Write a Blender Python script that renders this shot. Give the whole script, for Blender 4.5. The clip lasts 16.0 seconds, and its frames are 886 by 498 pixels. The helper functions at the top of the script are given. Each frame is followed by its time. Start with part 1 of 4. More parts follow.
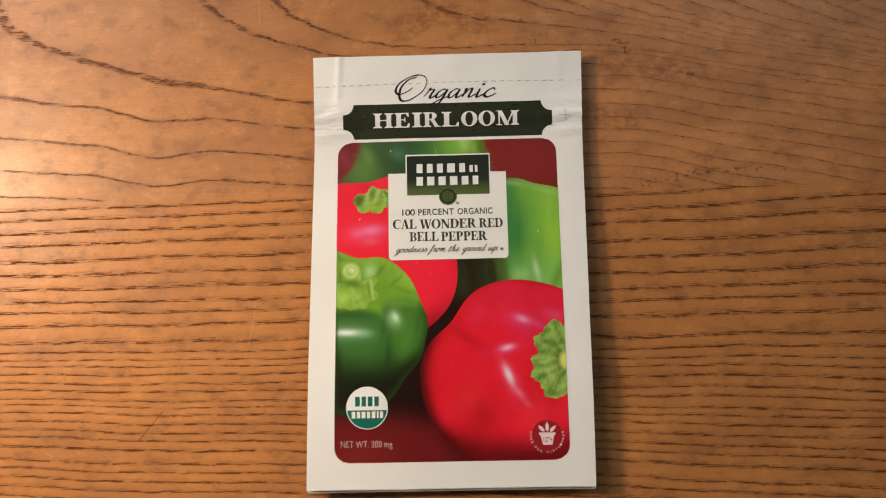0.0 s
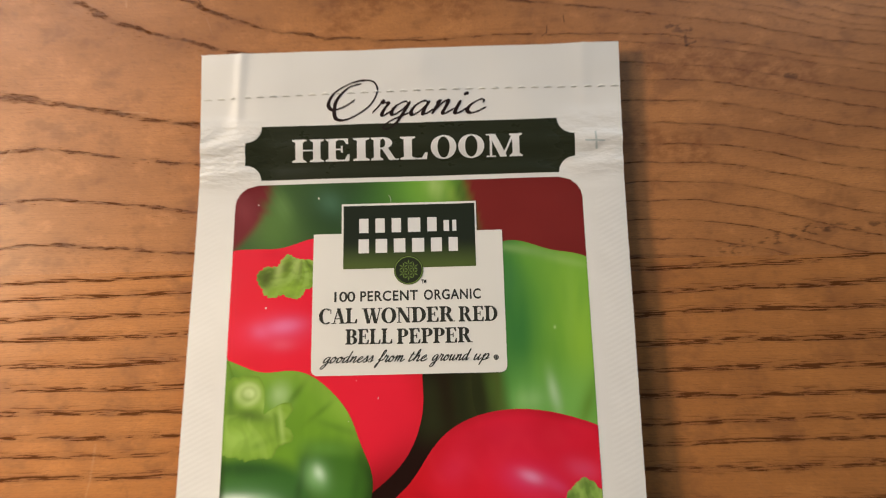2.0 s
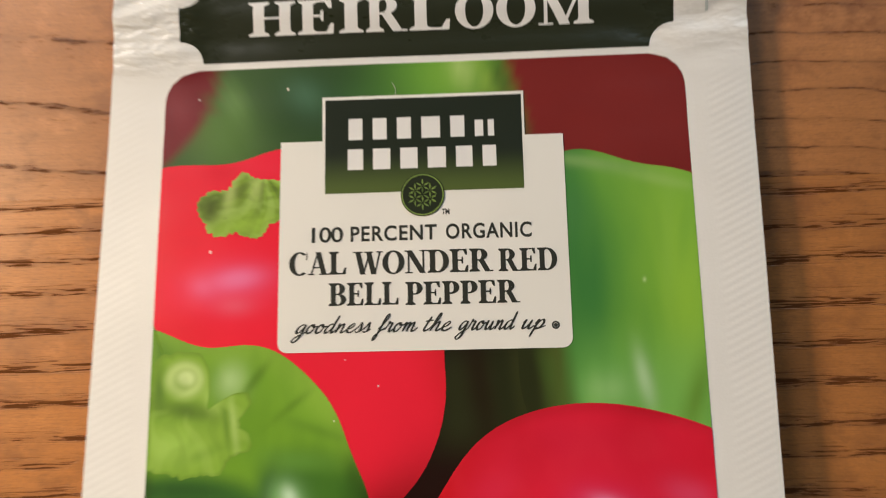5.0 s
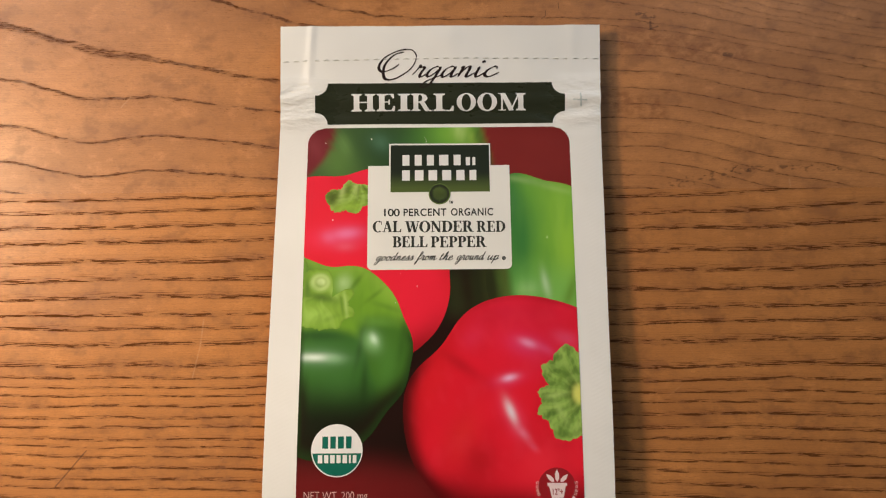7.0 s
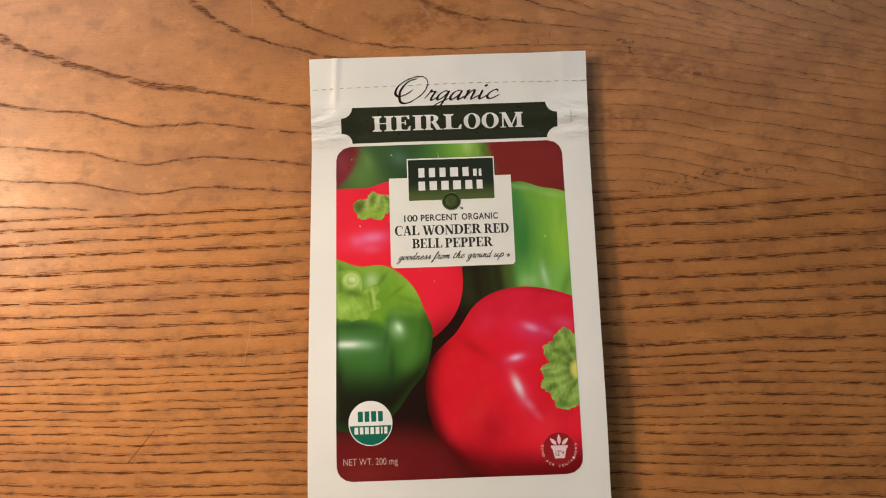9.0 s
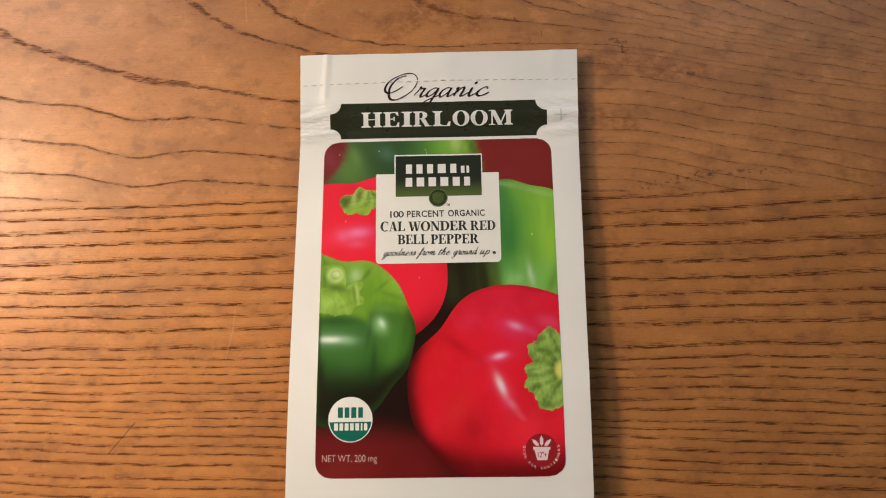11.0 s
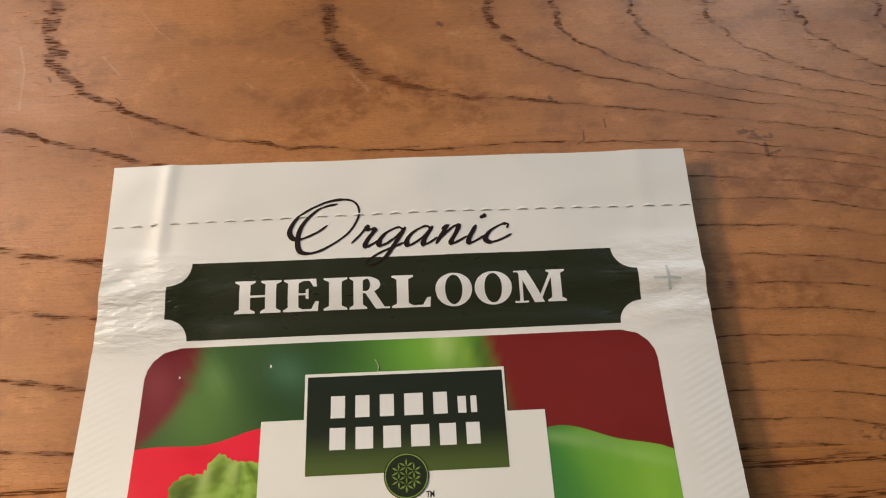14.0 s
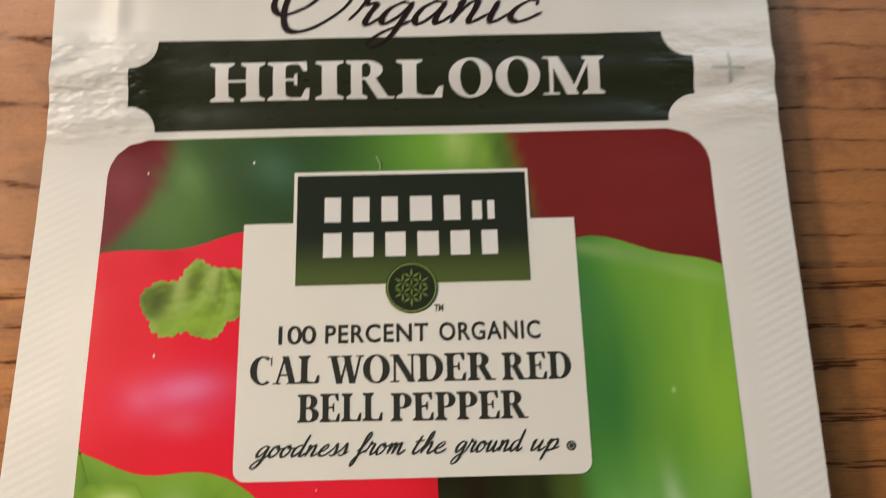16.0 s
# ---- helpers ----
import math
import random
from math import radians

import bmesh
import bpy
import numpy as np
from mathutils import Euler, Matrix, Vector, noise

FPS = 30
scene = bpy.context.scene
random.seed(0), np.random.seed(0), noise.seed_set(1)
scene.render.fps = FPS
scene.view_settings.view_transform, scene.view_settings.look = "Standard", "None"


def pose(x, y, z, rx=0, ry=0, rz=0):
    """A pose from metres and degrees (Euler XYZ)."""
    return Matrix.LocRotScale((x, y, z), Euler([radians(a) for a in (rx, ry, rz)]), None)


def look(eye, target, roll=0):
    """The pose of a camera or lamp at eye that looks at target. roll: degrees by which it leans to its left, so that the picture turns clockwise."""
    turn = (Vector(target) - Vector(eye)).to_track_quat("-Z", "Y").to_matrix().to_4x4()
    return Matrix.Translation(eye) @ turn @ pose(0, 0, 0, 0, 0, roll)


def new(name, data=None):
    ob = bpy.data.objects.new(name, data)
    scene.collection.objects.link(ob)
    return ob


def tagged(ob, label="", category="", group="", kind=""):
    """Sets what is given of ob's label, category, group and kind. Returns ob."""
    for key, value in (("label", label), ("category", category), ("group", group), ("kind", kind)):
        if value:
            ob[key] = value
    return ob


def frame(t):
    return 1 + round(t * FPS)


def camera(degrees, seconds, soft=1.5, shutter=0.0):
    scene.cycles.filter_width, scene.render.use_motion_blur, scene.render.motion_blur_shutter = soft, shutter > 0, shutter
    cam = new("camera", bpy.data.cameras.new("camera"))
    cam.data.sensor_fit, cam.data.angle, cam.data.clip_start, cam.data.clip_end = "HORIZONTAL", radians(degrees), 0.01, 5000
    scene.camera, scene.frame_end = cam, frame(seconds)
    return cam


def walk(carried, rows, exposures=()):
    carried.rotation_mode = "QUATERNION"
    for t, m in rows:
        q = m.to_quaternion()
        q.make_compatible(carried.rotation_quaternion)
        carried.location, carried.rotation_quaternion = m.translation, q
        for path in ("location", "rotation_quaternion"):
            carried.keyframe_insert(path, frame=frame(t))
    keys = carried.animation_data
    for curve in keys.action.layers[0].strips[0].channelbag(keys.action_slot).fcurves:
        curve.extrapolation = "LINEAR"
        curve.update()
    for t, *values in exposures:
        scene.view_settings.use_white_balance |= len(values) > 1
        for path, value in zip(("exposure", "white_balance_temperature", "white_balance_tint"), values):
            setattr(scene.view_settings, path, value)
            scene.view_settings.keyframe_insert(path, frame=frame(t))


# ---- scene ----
cam = camera(62.67, 16.0, soft=1.1, shutter=0.5)
# seconds, eye in metres, Euler turn in degrees
ROWS = [
    (0.0, 0.0011, -0.0224, 0.2362, 6.29, 1.03, -1.20),
    (0.5, 0.0063, -0.0176, 0.2233, 6.92, 1.70, -1.47),
    (1.0, 0.0093, -0.0116, 0.1990, 8.64, 3.04, -1.15),
    (1.5, 0.0113, -0.0053, 0.1749, 9.39, 1.72, -1.65),
    (2.0, 0.0101, -0.0017, 0.1479, 10.31, 1.70, -1.25),
    (2.5, 0.0099, 0.0019, 0.1205, 10.27, 1.25, -1.99),
    (3.0, 0.0096, 0.0047, 0.1043, 11.23, 1.38, -1.84),
    (3.5, 0.0090, 0.0033, 0.1006, 10.80, 2.08, -0.66),
    (4.0, 0.0101, 0.0041, 0.0937, 8.77, 2.52, -0.92),
    (4.5, 0.0091, 0.0047, 0.0881, 6.69, 2.60, -0.84),
    (5.0, 0.0063, 0.0018, 0.0993, 6.69, 2.75, -1.26),
    (5.2, 0.0054, 0.0022, 0.1094, 6.50, 2.55, -1.36),
    (7.3, -0.0013, -0.0218, 0.2054, 8.37, -0.67, -0.00),
    (7.5, 0.0001, -0.0213, 0.2103, 8.90, -0.85, 0.27),
    (8.0, -0.0021, -0.0198, 0.2185, 5.75, -0.87, -1.65),
    (8.5, -0.0083, -0.0210, 0.2262, 6.63, -0.86, -2.31),
    (10.8, 0.0068, -0.0310, 0.2280, 8.71, 2.61, -0.39),
    (11.0, 0.0050, -0.0308, 0.2241, 9.04, 1.26, -0.84),
    (11.5, 0.0029, -0.0259, 0.2100, 9.72, 0.87, -2.06),
    (12.0, 0.0019, -0.0257, 0.1901, 13.29, 0.52, -1.81),
    (12.4, -0.0005, -0.0165, 0.1660, 13.22, 0.42, -1.51),
    (12.5, -0.0011, -0.0142, 0.1614, 14.65, 0.01, -2.04),
    (12.6, -0.0008, -0.0125, 0.1560, 16.67, -0.34, -2.50),
    (13.0, 0.0002, -0.0055, 0.1370, 21.17, -2.16, -3.20),
    (13.5, 0.0012, 0.0065, 0.1090, 24.05, -0.40, -2.61),
    (14.0, 0.0024, 0.0102, 0.1026, 23.18, -0.74, -2.71),
    (14.5, 0.0033, 0.0109, 0.0997, 22.36, -0.82, -2.63),
    (15.0, 0.0027, 0.0095, 0.1000, 18.94, -0.49, -2.47),
    (15.5, 0.0036, 0.0105, 0.0935, 14.21, -1.23, -2.81),
    (16.0, 0.0023, 0.0077, 0.0854, 11.89, -0.24, -1.43),
]
walk(cam, [(t, pose(x, y, z, rx, ry, rz)) for t, x, y, z, rx, ry, rz in ROWS],
     [(0.0, 0.0), (2.0, -0.04), (3.0, -0.10), (3.5, -0.07), (4.5, 0.0), (8.0, 0.0), (12.5, 0.0), (13.5, -0.05), (14.5, -0.09), (15.0, -0.14), (16.0, -0.14)])

# ---- light: one warm lamp low beside the table, a pale window to the west, an added cool fill to the north ----
world = bpy.data.worlds.new("room_air")
scene.world = world
world.use_nodes = True
world.node_tree.nodes["Background"].inputs[0].default_value = (0.75, 0.82, 1.0, 1)
world.node_tree.nodes["Background"].inputs[1].default_value = 0.02


def area_lamp(name, eye, target, watts, colour, size_x, size_y):
    data = bpy.data.lights.new(name, "AREA")
    data.energy, data.color, data.shape = watts, colour, "RECTANGLE"
    data.size, data.size_y = size_x, size_y
    ob = new(name, data)
    ob.matrix_world = look(eye, target)
    return ob


lamp = area_lamp("lamp_light", (-0.395, 0.10, 0.262), (-0.10, -0.04, 0), 0.555, (1.0, 0.785, 0.535), 0.08, 0.08)
lamp.data.spread = radians(80)  # beam narrowed to steepen the falloff to the right
area_lamp("west_window_light", (-0.80, 0.78, 0.92), (0, 0, 0), 6.0, (1.0, 0.95, 0.92), 0.42, 0.42)
# unseen fill lamp, added to cool and brighten the right side
area_lamp("north_fill_light", (0.50, 0.85, 0.70), (0, 0, 0), 3.6, (0.70, 0.88, 1.0), 0.6, 0.54)

# ---- materials ----
MM = 0.001


class Nodes:
    """Short hand for a node tree."""

    def __init__(self, name):
        self.mat = bpy.data.materials.new(name)
        self.mat.use_nodes = True
        self.tree = self.mat.node_tree
        self.bsdf = self.tree.nodes["Principled BSDF"]

    def put(self, socket, value):
        if hasattr(value, "is_output"):
            self.tree.links.new(value, socket)
        else:
            socket.default_value = value

    def math(self, op, a, b=0.0, c=0.0, clamp=False):
        n = self.tree.nodes.new("ShaderNodeMath")
        n.operation, n.use_clamp = op, clamp
        for s, v in zip(n.inputs, (a, b, c)):
            self.put(s, v)
        return n.outputs[0]

    def ramp(self, v, lo, hi, a=0.0, b=1.0):
        n = self.tree.nodes.new("ShaderNodeMapRange")
        n.interpolation_type = "SMOOTHSTEP"
        for s, x in zip(n.inputs, (v, lo, hi, a, b)):
            self.put(s, x)
        return n.outputs[0]

    def mix(self, f, a, b, kind="MIX"):
        n = self.tree.nodes.new("ShaderNodeMix")
        n.data_type, n.blend_type = "RGBA", kind
        self.put(n.inputs[0], f)
        self.put(n.inputs[6], (*a, 1) if isinstance(a, tuple) else a)
        self.put(n.inputs[7], (*b, 1) if isinstance(b, tuple) else b)
        return n.outputs[2]

    def xyz(self, x, y, z=0.0):
        n = self.tree.nodes.new("ShaderNodeCombineXYZ")
        for s, v in zip(n.inputs, (x, y, z)):
            self.put(s, v)
        return n.outputs[0]

    def place(self):
        """x, y, z of the object in millimetres."""
        tc = self.tree.nodes.new("ShaderNodeTexCoord")
        sp = self.tree.nodes.new("ShaderNodeSeparateXYZ")
        self.tree.links.new(tc.outputs["Object"], sp.inputs[0])
        return [self.math("MULTIPLY", o, 1000.0) for o in sp.outputs]

    def noise(self, vec, scale=1.0, detail=2.0, rough=0.5):
        n = self.tree.nodes.new("ShaderNodeTexNoise")
        self.put(n.inputs["Vector"], vec)
        n.inputs["Scale"].default_value, n.inputs["Detail"].default_value, n.inputs["Roughness"].default_value = scale, detail, rough
        return n.outputs["Fac"]

    def curve(self, v, points):
        n = self.tree.nodes.new("ShaderNodeFloatCurve")
        c = n.mapping.curves[0]
        while len(c.points) < len(points):
            c.points.new(0.5, 0.5)
        for p, (a, b) in zip(c.points, points):
            p.location = (a, b)
            p.handle_type = "AUTO_CLAMPED"
        n.mapping.update()
        self.put(n.inputs["Value"], v)
        return n.outputs[0]

    def bump(self, height, strength, distance, below=None):
        n = self.tree.nodes.new("ShaderNodeBump")
        n.inputs["Strength"].default_value, n.inputs["Distance"].default_value = strength, distance
        self.put(n.inputs["Height"], height)
        if below is not None:
            self.put(n.inputs["Normal"], below)
        return n.outputs[0]

    def segment(self, x, y, x0, y0, x1, y1, w):
        """1 along a stroke from one point to another, w mm wide."""
        dx, dy = x1 - x0, y1 - y0
        px, py = self.math("SUBTRACT", x, x0), self.math("SUBTRACT", y, y0)
        dot = self.math("ADD", self.math("MULTIPLY", px, dx), self.math("MULTIPLY", py, dy))
        h = self.math("DIVIDE", dot, dx * dx + dy * dy, clamp=True)
        ex = self.math("SUBTRACT", px, self.math("MULTIPLY", h, dx))
        ey = self.math("SUBTRACT", py, self.math("MULTIPLY", h, dy))
        d = self.math("SQRT", self.math("ADD", self.math("MULTIPLY", ex, ex), self.math("MULTIPLY", ey, ey)))
        return self.ramp(d, w * 0.25, w * 0.6, 1.0, 0.0)


def wood(name, cathedral, light, dark):
    """Oiled open-pored board, grain along x. cathedral: arched growth rings; else nearly straight ones."""
    n = Nodes(name)
    x, y, z = n.place()
    slow = n.noise(n.xyz(n.math("MULTIPLY", x, 0.014), n.math("MULTIPLY", y, 0.03), 3.0), 1.0, 2.0)
    jit = n.noise(n.xyz(n.math("MULTIPLY", x, 0.12), n.math("MULTIPLY", y, 0.25), 7.0), 1.0, 3.0, 0.6)
    slow = n.math("SUBTRACT", slow, 0.5)
    jit = n.math("SUBTRACT", jit, 0.5)
    if cathedral:
        yy = n.math("ADD", y, n.math("ADD", n.math("MULTIPLY", slow, 5.0), n.math("MULTIPLY", jit, 1.3)))
        dy = n.math("ABSOLUTE", n.math("SUBTRACT", yy, 101.0))
        k = n.curve(n.math("DIVIDE", n.math("ADD", x, 170.0), 340.0, clamp=True),
                    [(0.0, 0.91), (0.18, 0.90), (0.28, 0.79), (0.365, 0.80), (0.5, 0.70), (0.574, 0.60), (0.647, 0.565), (0.785, 0.64), (0.92, 0.72), (1.0, 0.765)])
        far = n.math("MULTIPLY", n.ramp(dy, 32.0, 42.0), n.math("MULTIPLY", n.ramp(x, -5.0, -40.0), n.ramp(x, -120.0, -85.0)))
        k = n.math("ADD", k, n.math("MULTIPLY", far, 0.11))
        p = n.math("POWER", n.math("DIVIDE", dy, n.math("MULTIPLY", k, 10.0)), 2.857)
        flat = n.math("MULTIPLY", n.math("MAXIMUM", n.math("SUBTRACT", x, 38.0), 0.0), n.ramp(y, 56.0, 34.0, 0.0, 0.6))
        u = n.math("SUBTRACT", n.math("SUBTRACT", n.math("ADD", x, n.math("MULTIPLY", jit, 6.0)), flat), p)
        w = n.math("POWER", n.math("MAXIMUM", n.math("SUBTRACT", 140.0, u), 0.01), 0.35)
        rings = [2.4, 3.0, 3.54, 4.04, 4.39, 4.72, 4.98, 5.22, 5.40, 5.80, 6.39, 6.65, 7.32, 7.89, 8.63, 9.38]
        pts = [(0.0, 0.0)] + [(r / 14, (i + 2) / 24) for i, r in enumerate(rings)] + [(1.0, 1.0)]
        index = n.math("MULTIPLY", n.curve(n.math("DIVIDE", w, 14.0, clamp=True), pts), 24.0)
        f = n.math("FRACT", index)
        band = n.math("MAXIMUM", n.ramp(f, 0.01, 0.075, 1.0, 0.0), n.ramp(f, 0.955, 0.995, 0.0, 1.0))
        haze = n.math("MAXIMUM", n.ramp(f, 0.0, 0.45, 1.0, 0.0), n.ramp(f, 0.85, 1.0, 0.0, 1.0))
        band = n.math("MULTIPLY", band, n.ramp(x, 25.0, 70.0, 1.0, 0.72))
        thresh, stray_at = 0.50, 0.63
    else:
        tilt = n.math("MULTIPLY", n.math("MULTIPLY", x, n.math("ADD", y, 12.0)), -0.0009)
        yy = n.math("ADD", n.math("ADD", y, tilt), n.math("ADD", n.math("MULTIPLY", slow, 5.0), n.math("MULTIPLY", jit, 0.8)))
        lines = [-69.9, -67, -62.6, -59.5, -57, -54, -50.9, -48.3, -46.2, -42.9, -40.3, -37, -34, -31.6, -28.7, -25.2,
                 -18.9, -14.3, -10.6, -5.8, -1, 3.9, 9.6, 14.2, 19]
        pts = [(0.0, 0.0)] + [((v + 140) / 180, (i + 20) / 50) for i, v in enumerate(lines)] + [(1.0, 1.0)]
        index = n.math("MULTIPLY", n.curve(n.math("DIVIDE", n.math("ADD", yy, 140.0), 180.0, clamp=True), pts), 50.0)
        f = n.math("FRACT", index)
        band = n.math("MAXIMUM", n.ramp(f, 0.02, 0.22, 1.0, 0.0), n.ramp(f, 0.88, 0.97, 0.0, 1.0))
        haze = n.math("MAXIMUM", n.ramp(f, 0.0, 0.5, 1.0, 0.0), n.ramp(f, 0.8, 1.0, 0.0, 1.0))
        thresh, stray_at = 0.465, 0.555
    info = n.tree.nodes.new("ShaderNodeObjectInfo").outputs["Random"]
    seed = n.math("MULTIPLY", info, 9.0)
    dash = n.noise(n.xyz(n.math("MULTIPLY", x, 0.34 if cathedral else 0.16), n.math("MULTIPLY", y, 4.6 if cathedral else 3.2), seed), 1.0, 2.0, 0.6)
    gaps = n.noise(n.xyz(n.math("MULTIPLY", x, 0.16), n.math("MULTIPLY", y, 0.55), 9.0), 1.0, 2.0, 0.6)
    if cathedral:
        short = n.noise(n.xyz(n.math("MULTIPLY", x, 0.42), n.math("MULTIPLY", y, 0.8), 21.0), 1.0, 2.0, 0.6)
        broken = n.ramp(n.math("SUBTRACT", gaps, n.ramp(x, 25.0, 60.0, 0.0, 0.06)), 0.38, 0.47)
        broken = n.math("MULTIPLY", broken, n.math("MAXIMUM", n.ramp(short, 0.36, 0.44), n.ramp(x, 20.0, 45.0, 1.0, 0.0)))
    else:
        broken = n.ramp(gaps, 0.40, 0.47)
    pore = n.math("MULTIPLY", n.ramp(dash, thresh, thresh + 0.04), n.math("MULTIPLY", n.ramp(band, 0.25, 0.7), broken))
    stray = n.math("MULTIPLY", n.ramp(dash, stray_at, stray_at + 0.04), n.math("MULTIPLY", haze, 0.95))
    pore = n.math("MAXIMUM", pore, stray)
    fine = n.noise(n.xyz(n.math("MULTIPLY", x, 0.55), n.math("MULTIPLY", y, 5.0), 6.0), 1.0, 2.0, 0.6)
    dust = n.noise(n.xyz(n.math("MULTIPLY", x, 2.2), n.math("MULTIPLY", y, 3.0), 8.0), 1.0, 2.0, 0.6)
    fibre = n.noise(n.xyz(n.math("MULTIPLY", x, 0.03), n.math("MULTIPLY", y, 3.5), 1.0), 1.0, 4.0, 0.65)
    cloud = n.noise(n.xyz(n.math("MULTIPLY", x, 0.022), n.math("MULTIPLY", y, 0.045), 5.0), 1.0, 3.0, 0.55)
    speck = n.noise(n.xyz(n.math("MULTIPLY", x, 0.35), n.math("MULTIPLY", y, 0.5), 2.0), 1.0, 3.0, 0.7)
    colour = n.mix(n.ramp(cloud, 0.30, 0.72), light, dark)
    colour = n.mix(n.math("MULTIPLY", n.ramp(fibre, 0.35, 0.75), 0.30), colour, (dark[0] * 0.72, dark[1] * 0.66, dark[2] * 0.6))
    stain = n.noise(n.xyz(n.math("MULTIPLY", x, 0.10), n.math("MULTIPLY", y, 0.14), 11.0), 1.0, 5.0, 0.68)
    colour = n.mix(n.math("MULTIPLY", n.ramp(stain, 0.50, 0.66), 0.46), colour, (0.19, 0.075, 0.032))
    colour = n.mix(n.math("MULTIPLY", n.ramp(stain, 0.47, 0.33), 0.46), colour, (light[0] * 1.2, light[1] * 1.22, light[2] * 1.25))
    colour = n.mix(n.math("MULTIPLY", n.ramp(fine, 0.53, 0.70), 0.40), colour, (0.20, 0.085, 0.04))
    colour = n.mix(n.math("MULTIPLY", n.ramp(dust, 0.35, 0.75), 0.26), colour, (0.22, 0.10, 0.05))
    colour = n.mix(n.math("MULTIPLY", haze, 0.16), colour, (0.16, 0.06, 0.025))
    colour = n.mix(n.math("MULTIPLY", n.math("MULTIPLY", band, n.ramp(gaps, 0.36, 0.56, 0.25, 1.0)), 0.70 if cathedral else 0.14), colour, (0.115, 0.042, 0.018))
    colour = n.mix(n.math("MULTIPLY", n.ramp(speck, 0.66, 0.80), 0.35), colour, (0.15, 0.06, 0.03))
    colour = n.mix(n.math("MULTIPLY", pore, 0.74 if cathedral else 0.84), colour, (0.080, 0.027, 0.011))
    # faint crossing scratches in the finish
    for ca, sa, sd in ((0.78, 0.62, 13.0), (0.35, -0.94, 17.0)):
        along = n.math("ADD", n.math("MULTIPLY", x, ca), n.math("MULTIPLY", y, sa))
        across = n.math("SUBTRACT", n.math("MULTIPLY", y, ca), n.math("MULTIPLY", x, sa))
        scr = n.noise(n.xyz(n.math("MULTIPLY", along, 0.06), n.math("MULTIPLY", across, 1.6), sd), 1.0, 1.0, 0.5)
        colour = n.mix(n.math("MULTIPLY", n.ramp(scr, 0.74, 0.82), 0.15), colour, (0.62, 0.36, 0.20))
    if cathedral:
        # pits along the glue line, one dark nick, pale scratches
        blot = n.noise(n.xyz(n.math("MULTIPLY", x, 0.45), n.math("MULTIPLY", y, 0.9), 4.0), 1.0, 2.0, 0.5)
        # rubbed-in brown stains
        rub = n.noise(n.xyz(n.math("MULTIPLY", x, 0.30), n.math("MULTIPLY", y, 0.42), 23.0), 1.0, 4.0, 0.7)
        for a, b, c, d, wide in ((-16, 78, -4, 84, 11), (0, 84, 12, 80, 10), (52, 66, 84, 61, 9), (46, 48, 60, 45, 8)):
            colour = n.mix(n.math("MULTIPLY", n.math("MULTIPLY", n.segment(x, y, a, b, c, d, wide), n.ramp(rub, 0.36, 0.66)), 0.62), colour, (0.20, 0.068, 0.022))
        marks = [n.math("MULTIPLY", n.segment(x, y, 64, 23.6, 84, 27.6, 3.0), n.ramp(blot, 0.52, 0.60)),
                 n.math("MULTIPLY", n.segment(x, y, 80, 27.6, 110, 27.9, 2.2), n.ramp(blot, 0.52, 0.60)),
                 n.segment(x, y, 80.3, 60.9, 82.0, 60.7, 1.4), n.math("MULTIPLY", n.segment(x, y, 56.5, 73.0, 60.3, 72.0, 2.4), n.ramp(blot, 0.46, 0.56)),
                 n.segment(x, y, 7.0, 97.5, 7.6, 97.1, 0.9),
                 n.segment(x, y, 25.0, 81.1, 25.3, 80.8, 0.8),
                 n.segment(x, y, 28.8, 71.8, 29.9, 72.6, 0.3),
                 n.segment(x, y, 29.9, 72.6, 30.0, 74.1, 0.3),
                 n.segment(x, y, 33.8, 74.9, 33.7, 76.4, 0.35),
                 n.segment(x, y, 59.7, 70.6, 59.7, 68.5, 0.8),
                 n.segment(x, y, 59.7, 68.5, 61.8, 69.3, 0.5),
                 n.segment(x, y, -47.6, 83.7, -46.5, 82.7, 0.3),
                 n.segment(x, y, -46.5, 82.7, -47.0, 81.2, 0.3),
                 n.segment(x, y, -0.1, 72.3, 2.8, 72.4, 0.3),
                 n.segment(x, y, -59.3, 88.2, -58.9, 87.5, 0.5)]
        pale = [n.segment(x, y, 96.0, 25.0, 96.6, 17.5, 0.45), n.segment(x, y, 8.6, 95.2, 10.4, 95.4, 0.9),
                n.segment(x, y, -89, 46.5, -86.5, 49.5, 0.4), n.segment(x, y, -65, 57.6, -57, 57.0, 0.35),
                n.segment(x, y, -65.2, 94.8, -63.7, 90.1, 0.5),
                n.segment(x, y, -63.7, 90.1, -63.2, 82.1, 0.45),
                n.segment(x, y, -45.5, 102.1, -41.9, 97.4, 0.35),
                n.segment(x, y, -41.9, 97.4, -39.5, 95.3, 0.35),
                n.segment(x, y, -25.8, 85.8, -24.9, 84.9, 0.7),
                n.segment(x, y, -8.4, 87.4, -5.4, 83.7, 0.7),
                n.segment(x, y, -50.8, 92.3, -47.6, 88.5, 0.5),
                n.segment(x, y, 9.3, 95.1, 10.9, 94.4, 0.6)]
    else:
        marks = [n.segment(x, y, -101, -55.5, -93.5, -46.5, 0.45)]
        pale = [n.segment(x, y, -64.0, -12.5, -64.6, -19.0, 0.45), n.segment(x, y, -64.6, -19.0, -66.5, -28.0, 0.4)]
    for m in marks:
        colour = n.mix(n.math("MULTIPLY", n.math("MULTIPLY", m, n.ramp(dust, 0.22, 0.50)), 0.6), colour, (0.05, 0.02, 0.010))
    for m in pale:
        colour = n.mix(n.math("MULTIPLY", n.math("MULTIPLY", m, n.ramp(dust, 0.30, 0.60)), 0.32), colour, (0.62, 0.37, 0.21))
